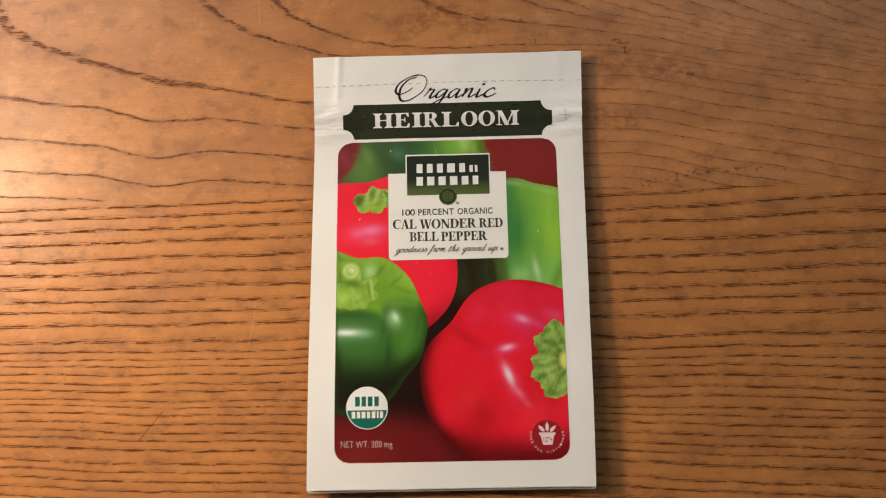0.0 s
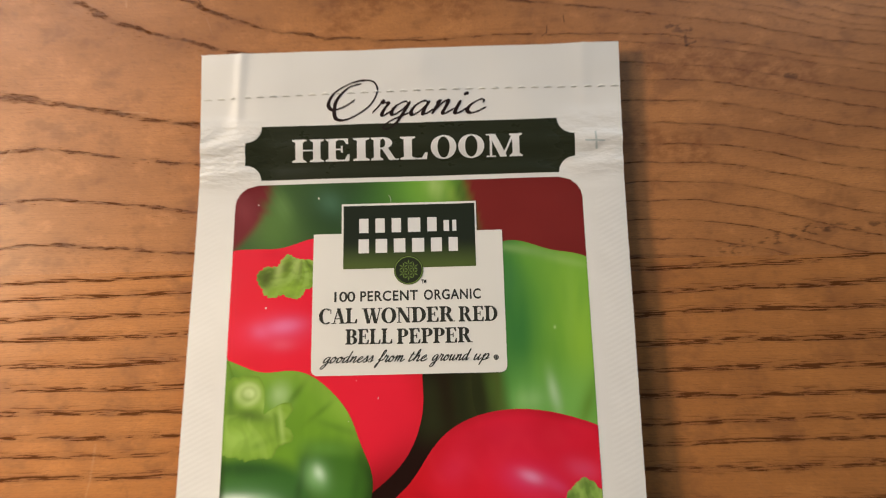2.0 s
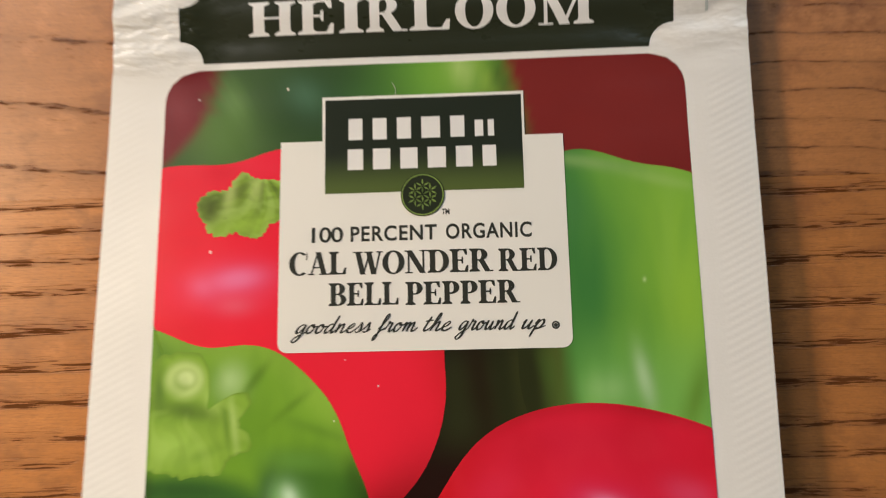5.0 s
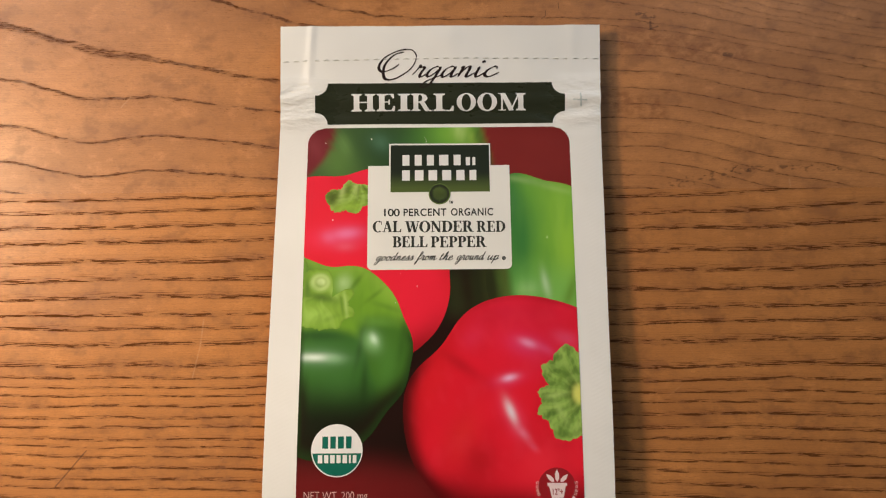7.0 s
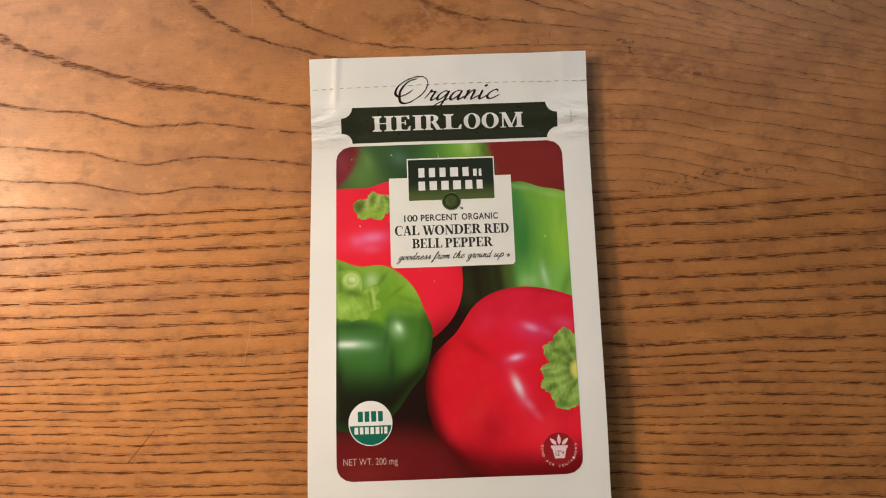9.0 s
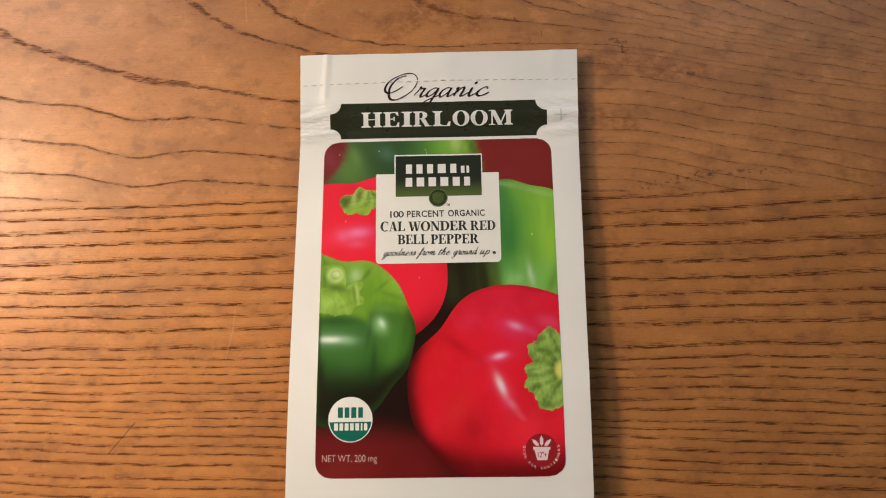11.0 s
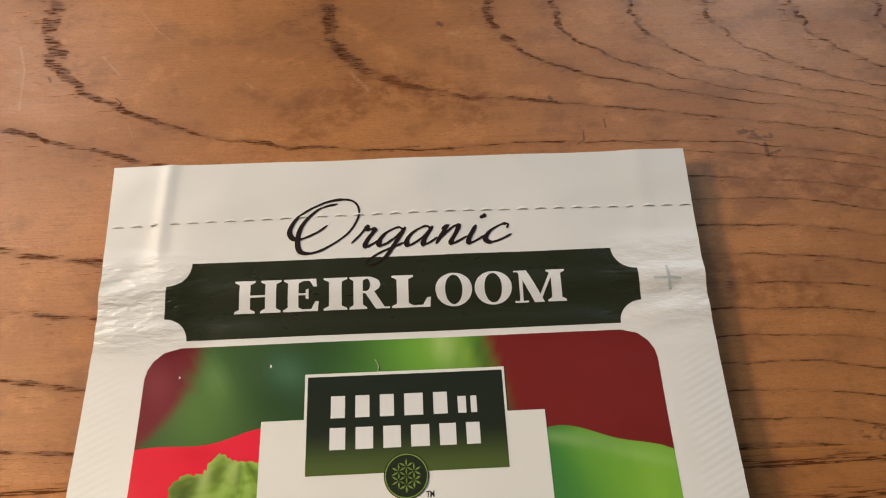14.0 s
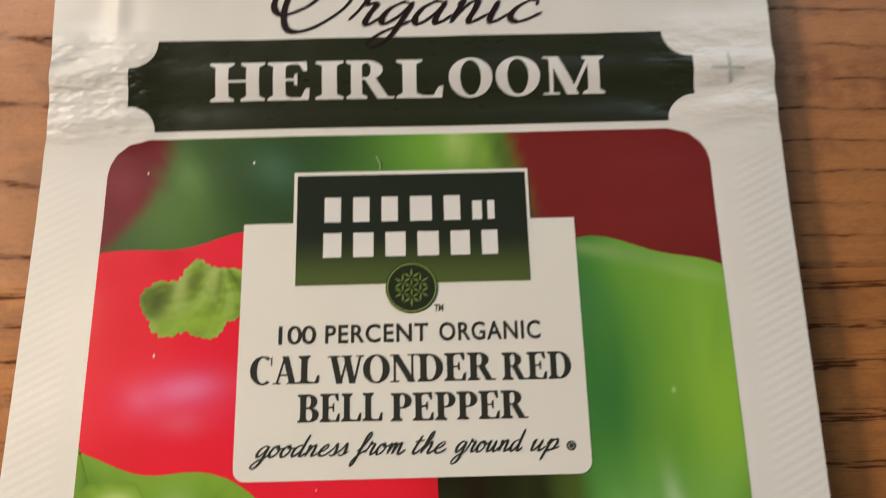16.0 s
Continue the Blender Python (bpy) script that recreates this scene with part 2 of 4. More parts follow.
    n.put(n.bsdf.inputs["Base Color"], colour)
    n.put(n.bsdf.inputs["Roughness"], n.ramp(n.math("ADD", cloud, n.math("MULTIPLY", n.math("SUBTRACT", speck, 0.5), 0.8)), 0.2, 0.8, 0.32, 0.46))
    n.put(n.bsdf.inputs["Specular IOR Level"], n.math("MULTIPLY", n.math("SUBTRACT", 1.0, pore), 0.40))
    h = n.math("SUBTRACT", n.math("MULTIPLY", fibre, 0.25), pore)
    n.put(n.bsdf.inputs["Normal"], n.bump(h, 0.5, 0.00012))
    return n.mat


WOOD_ARCHED = wood("arched_grain_oak", True, (0.535, 0.233, 0.082), (0.385, 0.158, 0.051))
WOOD_STRAIGHT = wood("straight_grain_oak", False, (0.530, 0.219, 0.065), (0.400, 0.158, 0.045))


def srgb(c):
    c = np.asarray(c, float) / 255
    return np.where(c <= 0.04045, c / 12.92, ((c + 0.055) / 1.055) ** 2.4)


PAPER = srgb((226, 220, 211)) / 0.80


def ink(*c):
    """The reflectance of a printed colour, against the white film beside it."""
    return np.minimum(srgb(c) / PAPER, 0.85)


def film(name, colour=None, rough=0.30, emboss=False):
    """Laminated film with a satin gloss; colour None: the printed picture's own colours."""
    n = Nodes(name)
    x, y, z = n.place()
    soft = n.noise(n.xyz(n.math("MULTIPLY", x, 0.06), n.math("MULTIPLY", y, 0.06), 0.0), 1.0, 2.0)
    crumple = n.noise(n.xyz(n.math("MULTIPLY", x, 0.16), n.math("MULTIPLY", y, 0.42), 5.0), 1.0, 3.0, 0.55)
    grain = n.noise(n.xyz(x, y, 0.0), 3.0, 2.0)
    if colour is None:
        a = n.tree.nodes.new("ShaderNodeAttribute")
        a.attribute_name = "print"
        c = a.outputs["Color"]
    else:
        c = n.mix(0.0, tuple(float(v) for v in colour), (0, 0, 0))
    if colour is not None and min(colour) > 0.5:
        c = n.mix(n.math("MULTIPLY", n.ramp(soft, 0.3, 0.75), 0.05), c, (0.45, 0.42, 0.36))
    n.put(n.bsdf.inputs["Base Color"], c)
    n.bsdf.inputs["Specular IOR Level"].default_value = 0.32
    zip_zone = n.math("MULTIPLY", n.ramp(y, 37.0, 42.0), n.ramp(y, 50.0, 55.0, 1.0, 0.0))
    ends = n.math("MAXIMUM", n.ramp(x, -36.0, -27.0, 1.0, 0.10), n.ramp(x, 27.0, 36.0, 0.10, 0.45))
    gloss = n.math("MULTIPLY", n.math("MULTIPLY", zip_zone, ends), 0.14)
    n.put(n.bsdf.inputs["Roughness"], n.math("SUBTRACT", n.ramp(crumple, 0.3, 0.7, rough - 0.015, rough + 0.02), gloss))
    height = n.math("MULTIPLY", n.math("MULTIPLY", crumple, zip_zone), n.math("MULTIPLY", ends, 2.0))
    fold = n.noise(n.xyz(n.math("MULTIPLY", x, 0.45), n.math("MULTIPLY", y, 1.0), 12.0), 1.0, 2.0, 0.5)
    height = n.math("ADD", height, n.math("MULTIPLY", n.math("MULTIPLY", fold, zip_zone), n.math("MULTIPLY", ends, 0.5)))
    height = n.math("ADD", height, n.math("ADD", n.math("MULTIPLY", soft, n.ramp(y, 38.0, 54.0, 0.8, 1.9)), n.math("MULTIPLY", grain, 0.012)))
    if emboss:
        # the heat-sealed sides carry a fine slanting rib
        s = n.math("SINE", n.math("MULTIPLY", n.math("SUBTRACT", n.math("MULTIPLY", y, 0.9), n.math("MULTIPLY", x, 0.45)), 6.4))
        side = n.math("MULTIPLY", n.math("MAXIMUM", n.ramp(x, -40.0, -38.4, 1.0, 0.0), n.ramp(x, 37.2, 38.6)), n.ramp(y, 38.0, 34.0))
        height = n.math("ADD", height, n.math("MULTIPLY", n.math("MULTIPLY", s, side), 0.010))
    n.put(n.bsdf.inputs["Normal"], n.bump(height, 0.75, 0.0007))
    return n.mat


WHITE_FILM = film("white_film", (0.80, 0.80, 0.805), emboss=True)
PICTURE = film("printed_picture")
DARK_GREEN = film("dark_green_print", ink(42, 45, 31))
CARD_WHITE = film("card_white_print", (0.80, 0.80, 0.785))
LETTER_WHITE = film("white_print", (0.78, 0.78, 0.80))
LETTER_DARK = film("charcoal_print", ink(50, 51, 45))
LETTER_BLACK = film("black_print", ink(38, 26, 24))
SEAL_GREEN = film("seal_green_print", ink(20, 96, 78))
ROUNDEL_DARK = film("roundel_print", ink(38, 44, 30))
PETAL_GREEN = film("petal_print", ink(120, 140, 70))
MARK_RED = film("mark_red_print", ink(150, 30, 36))
MARK_PALE = film("mark_pale_print", ink(238, 205, 200))
NET_PALE = film("net_pale_print", ink(214, 170, 160))
SLIT_GREY = film("slit_grey", (0.46, 0.45, 0.43))
WHITE_LIP = film("lip_white", (0.82, 0.82, 0.80))
UNDERSIDE = film("underside_film", (0.70, 0.68, 0.64))


def plaster(name, colour):
    n = Nodes(name)
    x, y, z = n.place()
    f = n.noise(n.xyz(n.math("MULTIPLY", x, 0.004), n.math("MULTIPLY", y, 0.004), n.math("MULTIPLY", z, 0.004)), 1.0, 4.0)
    n.put(n.bsdf.inputs["Base Color"], n.mix(n.ramp(f, 0.3, 0.7), colour, tuple(v * 0.93 for v in colour)))
    n.bsdf.inputs["Roughness"].default_value = 0.85
    return n.mat


WALL_PAINT = plaster("wall_paint", (0.42, 0.38, 0.33))
CEILING_PAINT = plaster("ceiling_paint", (0.62, 0.62, 0.62))
FLOOR_FINISH = plaster("floor_finish", (0.28, 0.19, 0.12))


# ---- building helpers ----
def finish(name, bm, material, parent=None, label="", smooth=False):
    me = bpy.data.meshes.new(name)
    bm.to_mesh(me)
    bm.free()
    me.materials.append(material)
    if smooth:
        me.polygons.foreach_set("use_smooth", [True] * len(me.polygons))
    ob = new(name, me)
    ob.parent = parent
    return tagged(ob, label)


def part(name, bm, material, parent, label="", smooth=False):
    return finish(name, bm, material, parent, label, smooth)


def block(lo, hi, bevel=0.0):
    bm = bmesh.new()
    bmesh.ops.create_cube(bm, size=1)
    for v in bm.verts:
        v.co = Vector([lo[i] + (v.co[i] + 0.5) * (hi[i] - lo[i]) for i in range(3)])
    if bevel:
        bmesh.ops.bevel(bm, geom=bm.edges[:], offset=bevel, segments=2, affect="EDGES")
    return bm


# ---- the room: plain shell round the table ----
for nm, lo, hi, mat in (("floor", (-2.1, -2.1, -0.85), (2.1, 2.1, -0.75), FLOOR_FINISH),
                        ("ceiling", (-2.1, -2.1, 1.65), (2.1, 2.1, 1.75), CEILING_PAINT),
                        ("wall_west", (-2.1, -2.0, -0.75), (-2.0, 2.0, 1.65), WALL_PAINT),
                        ("wall_east", (2.0, -2.0, -0.75), (2.1, 2.0, 1.65), WALL_PAINT),
                        ("wall_north", (-2.1, 2.0, -0.75), (2.1, 2.1, 1.65), WALL_PAINT),
                        ("wall_south", (-2.1, -2.1, -0.75), (2.1, -2.0, 1.65), WALL_PAINT)):
    tagged(finish(nm, block(lo, hi), mat), "plain painted " + nm.split("_")[0] + " of the room round the table", nm.split("_")[0], kind="structure")

# ---- the table: boards glued side by side, grain along x ----
table = tagged(new("wooden_table"), "oiled oak table of glued boards, worn and lightly scratched", "table")
SEAMS = (-0.40, -0.26, -0.12, 0.0222, 0.165, 0.305, 0.44)
for a, b in zip(SEAMS, SEAMS[1:]):
    arched = abs(a - 0.0222) < 1e-6
    part("plank", block((-0.70, a, -0.026), (0.70, b, 0.0), 0.00004), WOOD_ARCHED if arched else WOOD_STRAIGHT, table)
for sx in (-0.62, 0.62):
    for sy in (-0.33, 0.37):
        part("leg", block((sx - 0.03, sy - 0.03, -0.75), (sx + 0.03, sy + 0.03, -0.026), 0.004), WOOD_STRAIGHT, table)


# ---- the seed packet ----
def step(v, a, b):
    t = np.clip((np.asarray(v, float) - a) / (b - a), 0, 1)
    return t * t * (3 - 2 * t)


PROFILE = ((-73, 4.8), (-62, 5.4), (-45, 5.6), (-12, 4.4), (20, 3.2), (36, 2.7), (47, 3.0), (58, 3.3), (69, 3.7))


def surf(x, y):
    """Height in mm of the packet's front over the table, at x, y in mm."""
    x, y = np.asarray(x, float), np.asarray(y, float)
    z = np.interp(y, *zip(*PROFILE))
    z = (z + np.interp(y + 7, *zip(*PROFILE)) + np.interp(y - 7, *zip(*PROFILE))) / 3
    z = z + 0.7 * step(44 - np.abs(x), 0, 22) * step(y, 44, 5) * step(y, -72, -50)
    z = z + 0.7 * step(x, 28, 44) * step(y, 60, 45)
    z = z + 0.22 * np.exp(-((y - 47.0 - 0.2 * np.sin(x / 6)) / 1.5) ** 2) - 0.20 * np.exp(-((y - 43.4) / 1.5) ** 2)
    z = z + 0.28 * np.exp(-((x + 36.0 - 0.05 * (y - 60)) / 1.0) ** 2) * step(y, 49, 56) + 0.16 * np.exp(-((x - 36.5) / 1.8) ** 2) * step(y, 50, 57)
    ends = step(np.abs(x), 26, 38) * np.exp(-((y - 45) / 7.0) ** 2)
    z = z + ends * 0.16 * np.sin(y * 1.15 + 0.25 * x + 1.3 * np.sin(0.4 * x)) 
    z = z + 0.10 * np.sin(x * 0.16 + 0.6) * np.sin(y * 0.12) + 0.07 * np.sin(x * 0.33 + y * 0.21) * step(y, 40, 55)
    return z


def left_edge(y):
    return np.interp(y, (-71, -33, 12, 40, 69), (-46.3, -45.7, -44.7, -44.0, -44.4))


def right_edge(y):
    return np.interp(y, (-71, -20, 40, 69), (43.0, 43.3, 43.7, 44.4))


def grid_mesh(name, xs, ys, z, material, parent, label="", colours=None):
    """One sheet from grids of x, y, z in mm."""
    h, w = xs.shape
    co = np.stack([xs, ys, z], -1).reshape(-1, 3) * MM
    i = np.arange(h * w).reshape(h, w)
    faces = np.stack([i[:-1, :-1], i[:-1, 1:], i[1:, 1:], i[1:, :-1]], -1).reshape(-1, 4)
    return sheet(name, co, faces, material, parent, label, colours)


def sheet(name, co, faces, material, parent, label="", colours=None):
    me = bpy.data.meshes.new(name)
    me.from_pydata(co.tolist(), [], faces.tolist())
    me.materials.append(material)
    me.polygons.foreach_set("use_smooth", np.ones(len(me.polygons), bool))
    if colours is not None:
        a = me.color_attributes.new("print", "FLOAT_COLOR", "POINT")
        a.data.foreach_set("color", np.column_stack([colours, np.ones(len(colours))]).astype(np.float32).ravel())
    me.update()
    ob = new(name, me)
    ob.parent = parent
    return tagged(ob, label)


packet = tagged(new("seed_packet"), "white film seed packet printed with bell peppers on wooden table", "seed packet")

# front and back film, joined at the rim
U, V = np.meshgrid(np.linspace(0, 1, 150), np.linspace(0, 1, 232))
BOTTOM, TOP = -71.2, 68.2
ys = BOTTOM + V * (TOP - BOTTOM)
xs = left_edge(ys) + U * (right_edge(ys) - left_edge(ys))
front = grid_mesh("front_film", xs, ys, surf(xs, ys), WHITE_FILM, packet, "satin white front film with ribbed side seals")
sol = front.modifiers.new("thickness", "SOLIDIFY")
sol.thickness, sol.offset = 0.00010, -1
front.modifiers.new("crisp_rim", "EDGE_SPLIT").split_angle = radians(50)
U, V = np.meshgrid(np.linspace(0, 1, 70), np.linspace(0, 1, 110))
ys = BOTTOM - 0.9 + V * (TOP - BOTTOM + 0.7)
xs = left_edge(ys) + 0.1 + U * (right_edge(ys) - left_edge(ys) - 0.2)
rim = np.minimum(np.minimum(xs - left_edge(ys), right_edge(ys) - xs), np.minimum(ys - BOTTOM + 0.9, TOP - ys))
drop = step(rim, 0.0, 13.0)
zb = (surf(xs, ys) - 0.35 - 0.8 * step(ys, -68, -72)) * (1 - drop) + 0.25 * drop
back = grid_mesh("back_film", xs, ys, zb, UNDERSIDE, packet, "greyish white back film")
sol = back.modifiers.new("thickness", "SOLIDIFY")
sol.thickness, sol.offset = 0.00018, 0
back.modifiers.new("crisp_rim", "EDGE_SPLIT").split_angle = radians(50)


def lay(name, polys, level, material, parent, label="", cell=1.2):
    """Flat outlines (lists of x, y in mm) laid on the packet's front, level mm proud of it."""
    bm = bmesh.new()
    for poly in polys:
        bm.faces.new([bm.verts.new((px, py, 0)) for px, py in poly])
    return drape(name, bm, level, material, parent, label, cell)


def drape(name, bm, level, material, parent, label="", cell=1.2):
    lo = [min(v.co[i] for v in bm.verts) for i in (0, 1)]
    hi = [max(v.co[i] for v in bm.verts) for i in (0, 1)]
    if lo[1] > 38:
        cell = 0.6
    for i in (0, 1):
        no = Vector((1, 0, 0)) if i == 0 else Vector((0, 1, 0))
        for c in np.arange(math.floor(lo[i] / cell) * cell + cell, hi[i], cell):
            bmesh.ops.bisect_plane(bm, geom=bm.verts[:] + bm.edges[:] + bm.faces[:], dist=1e-5, plane_co=no * c, plane_no=no)
    bmesh.ops.triangulate(bm, faces=bm.faces[:])
    pts = np.array([v.co[:] for v in bm.verts])
    zz = surf(pts[:, 0], pts[:, 1]) + 0.5 * level + 0.5 * pts[:, 2]
    for v, q in zip(bm.verts, zz):
        v.co = (v.co.x * MM, v.co.y * MM, q * MM)
    for f in bm.faces:
        f.normal_update()
        if f.normal.z < 0:
            f.normal_flip()
    return part(name, bm, material, parent, label, smooth=True)


def harmonics(w, th):
    r = np.full_like(th, w[0])
    for k in range(1, (len(w) + 1) // 2):
        r = r + w[2 * k - 1] * np.cos(k * th) + w[2 * k] * np.sin(k * th)
    return r


def panel_left(y):
    return np.interp(y, (-63, 40), (-37.6, -36.3))


def panel_right(y):
    return np.interp(y, (-63, 40), (35.3, 35.0))


PANEL = (-63.0, 39.2, 4.6)


def footed(x0, y0, x1, y1, r, n=6):
    """A rectangle with rounded lower corners."""
    out = [(x1, y1), (x0, y1)]
    for cx, a in ((x0 + r, 180), (x1 - r, 270)):
        for i in range(n + 1):
            t = radians(a + 90 * i / n)
            out.append((cx + r * math.cos(t), y0 + r + r * math.sin(t)))
    return out


def inside_panel(x, y):
    """Pull points back into the printed panel with its rounded corners."""
    y0, y1, r = PANEL
    y = np.clip(y, y0, y1)
    xl, xr = panel_left(y), panel_right(y)
    d = np.maximum(0, np.maximum(y - (y1 - r), (y0 + r) - y))
    cut = r - np.sqrt(np.maximum(r * r - d * d, 0))
    return np.clip(x, xl + cut, xr - cut), y


def star(name, centre, outline, level, paint, parent, label="", rings=44, rays=220):
    """A printed shape, star-like about its centre, with the colours that paint(x, y) gives."""
    th = np.linspace(0, 2 * np.pi, rays, endpoint=False)
    ox, oy = outline(th)
    ox, oy = inside_panel(ox, oy)
    s = np.linspace(0, 1, rings)[:, None]
    x = centre[0] + s * (ox - centre[0])[None]
    y = centre[1] + s * (oy - centre[1])[None]
    co = np.stack([x, y, surf(x, y) + 0.5 * level], -1).reshape(-1, 3) * MM
    i = np.arange(rings * rays).reshape(rings, rays)
    j = np.roll(i, -1, 1)
    faces = np.stack([i[:-1], i[1:], j[1:], j[:-1]], -1).reshape(-1, 4)
    return sheet(name, co, faces, PICTURE, parent, label, paint(x.ravel(), y.ravel(), np.broadcast_to(s, x.shape).ravel()))


def mottle(x, y, size, seed):
    """Smooth uneven pattern, 0 to 1."""
    rng = np.random.RandomState(seed)
    v = np.zeros_like(x)
    for k in range(7):
        a, ph = rng.uniform(0, 6.28, 2)
        f = (1 + 0.6 * k) / size
        v = v + np.sin(f * (x * np.cos(a) + y * np.sin(a)) + ph + 0.8 * np.sin(0.7 * f * (x * np.sin(a) - y * np.cos(a)))) / (1 + 0.35 * k)
    return np.clip(0.5 + v / 6, 0, 1)


class Wash:
    """Layers of printed colour in a picture."""

    def __init__(self, x, y, base):
        self.x, self.y = x, y
        self.c = np.tile(ink(*base), (len(x), 1))

    def over(self, amount, colour):
        a = np.clip(amount, 0, 1)[:, None]
        self.c = self.c * (1 - a) + ink(*colour) * a
        return self

    def spot(self, cx, cy, rx, ry, turn, colour, amount=1.0, hard=1.0):
        a = radians(turn)
        u = (self.x - cx) * math.cos(a) + (self.y - cy) * math.sin(a)
        v = -(self.x - cx) * math.sin(a) + (self.y - cy) * math.cos(a)
        return self.over(amount * np.exp(-(((u / rx) ** 2 + (v / ry) ** 2) ** hard)), colour)


def paint_ground(x, y, s):
    w = Wash(x, y, (30, 27, 16))
    w.over(step(y, 14, 24), (62, 88, 48))
    w.spot(-14, 33, 9, 7, 0, (40, 64, 38), 0.85)
    w.spot(-16.5, 35.0, 3.2, 2.4, -40, (86, 122, 96), 0.55)
    w.spot(-9, 33, 5, 3, -40, (66, 104, 58), 0.6)
    w.over(step(x, -13, 3) * step(y, 28, 33), (84, 138, 52))
    w.spot(3.5, 38.0, 5.5, 5.0, 0, (132, 180, 66), 0.7)
    w.spot(5.0, 38.5, 1.5, 3.0, 8, (192, 214, 130), 0.6)
    w.spot(8.2, 37.0, 0.9, 4.5, 14, (150, 184, 74), 0.5)
    w.spot(10.4, 36.6, 1.2, 3.8, 14, (52, 92, 36), 0.75)
    w.spot(-28.5, 30, 5, 7, 30, (92, 124, 58), 0.75)
    w.spot(-26.5, 34.5, 1.6, 3.5, 20, (112, 146, 78), 0.5)
    edge = x + 29.0 + 0.040 * np.maximum(39 - y, 0) ** 2
    w.over(step(edge, 1.3, -1.3) * step(y, 16, 22), (112, 38, 42))
    w.spot(-34.5, 34, 2.0, 4.0, 25, (138, 62, 66), 0.5)
    w.over(step(x + 0.30 * (y - 36), 10.8, 13.0) * step(y, 12, 18), (120, 38, 35))
    w.spot(24, 31, 14, 8, 0, (134, 44, 40), 0.5)
    w.over(0.3 * mottle(x, y, 6, 2) * step(x, 10, 14) * step(y, 14, 18), (98, 26, 26))
    w.over(step(y, 2, -4) * step(y, -30, -20) * step(x, -2, 4), (44, 46, 24))
    w.spot(6.5, -4, 2.0, 12, 8, (34, 22, 12), 0.8)
    w.over(step(y, -9, -16) * step(x, 10, 4), (34, 16, 11))
    w.spot(13, -3, 4, 9, 0, (58, 62, 28), 0.6)
    w.spot(9.4, -4, 1.6, 10, 6, (30, 34, 16), 0.6)
    w.over(step(y, -44, -56) * step(x, 14, -6), (108, 26, 26))
    w.spot(-30, -62, 10, 4, 0, (130, 42, 36), 0.5)
    w.spot(-6, -46, 8, 6, 0, (24, 10, 6), 0.8)
    w.spot(2, -58, 8, 4, -35, (58, 14, 10), 0.6)
    w.over(0.25 * mottle(x, y, 4, 27) * step(y, -50, -56), (84, 18, 18))
    return w.c


def paint_red_back(x, y, s):
    w = Wash(x, y, (230, 36, 56))
    w.spot(-36, 20, 8, 10, 0, (214, 36, 54), 0.7)
    w.spot(-20, 25, 10, 3, 0, (238, 48, 70), 0.7)
    w.spot(-28, 24.6, 3, 2.0, 0, (206, 32, 50), 0.6)
    w.over(step(x + 0.3 * y, -4, 4), (204, 30, 40))
    w.spot(-6, -24, 9, 5, 30, (170, 22, 26), 0.85)
    w.spot(-27.0, 8.8, 6.6, 3.2, 4, (226, 78, 112), 0.75)
    w.spot(-25.6, 9.8, 3.6, 1.5, 6, (230, 132, 176), 0.75)
    w.spot(-30.2, 8.8, 1.8, 1.4, -15, (228, 112, 150), 0.55)
    w.spot(-25.8, 6.2, 2.4, 1.2, 0, (240, 104, 126), 0.55)
    w.spot(-32, 2.5, 4, 3, 0, (216, 34, 50), 0.6)
    w.over(0.25 * mottle(x, y, 7, 3), (214, 30, 46))
    w.over(0.6 * step(s, 0.70, 1.0) * step(y, -6, -22), (110, 14, 18))
    return w.c


def paint_green_right(x, y, s):
    w = Wash(x, y, (92, 146, 56))
    drift = x + 4.0 * (mottle(x, y, 7, 31) - 0.5) + 0.10 * (y - 5)
    w.over(0.85 * step(drift, 27.0, 20.0), (62, 120, 56))
    w.spot(20.5, 8, 2.4, 8, 4, (46, 108, 54), 0.55)
    w.spot(19.5, 18, 2.4, 4, 0, (70, 124, 64), 0.6)
    w.over(step(drift, 22.5, 30.5) * 0.85, (124, 172, 60))
    w.spot(33, 7, 3.4, 13, 6, (146, 188, 60), 0.7)
    w.spot(29.0, 6, 1.0, 12, 3, (110, 162, 54), 0.45)
    w.spot(31.4, 14, 0.8, 9, -4, (134, 180, 70), 0.4)
    w.spot(22.0, 24.2, 7.5, 0.9, -10, (132, 166, 96), 0.75)
    w.spot(31, 21.6, 5, 0.8, -14, (150, 186, 96), 0.6)
    w.over(step(y, 5, -7) * step(x, 16, 21) * 0.75, (122, 178, 84))
    w.spot(27.2, -4.2, 1.0, 3.4, 10, (190, 214, 168), 0.75)
    w.spot(22.6, -5.4, 3.2, 2.0, 0, (150, 192, 120), 0.55)
    w.spot(33.6, -6.5, 1.4, 6, -20, (92, 128, 38), 0.7)
    w.spot(28.0, 8.4, 0.22, 0.30, 0, (196, 218, 150), 0.8)
    w.over(step(x + 0.1 * y, 19.0, 16.0), (74, 78, 34))
    w.over(step(x + 0.1 * y, 16.6, 12.5), (42, 46, 22))
    w.over(0.22 * step(mottle(2.2 * x, 0.5 * y, 4, 8), 0.4, 0.8), (86, 142, 58))
    return w.c


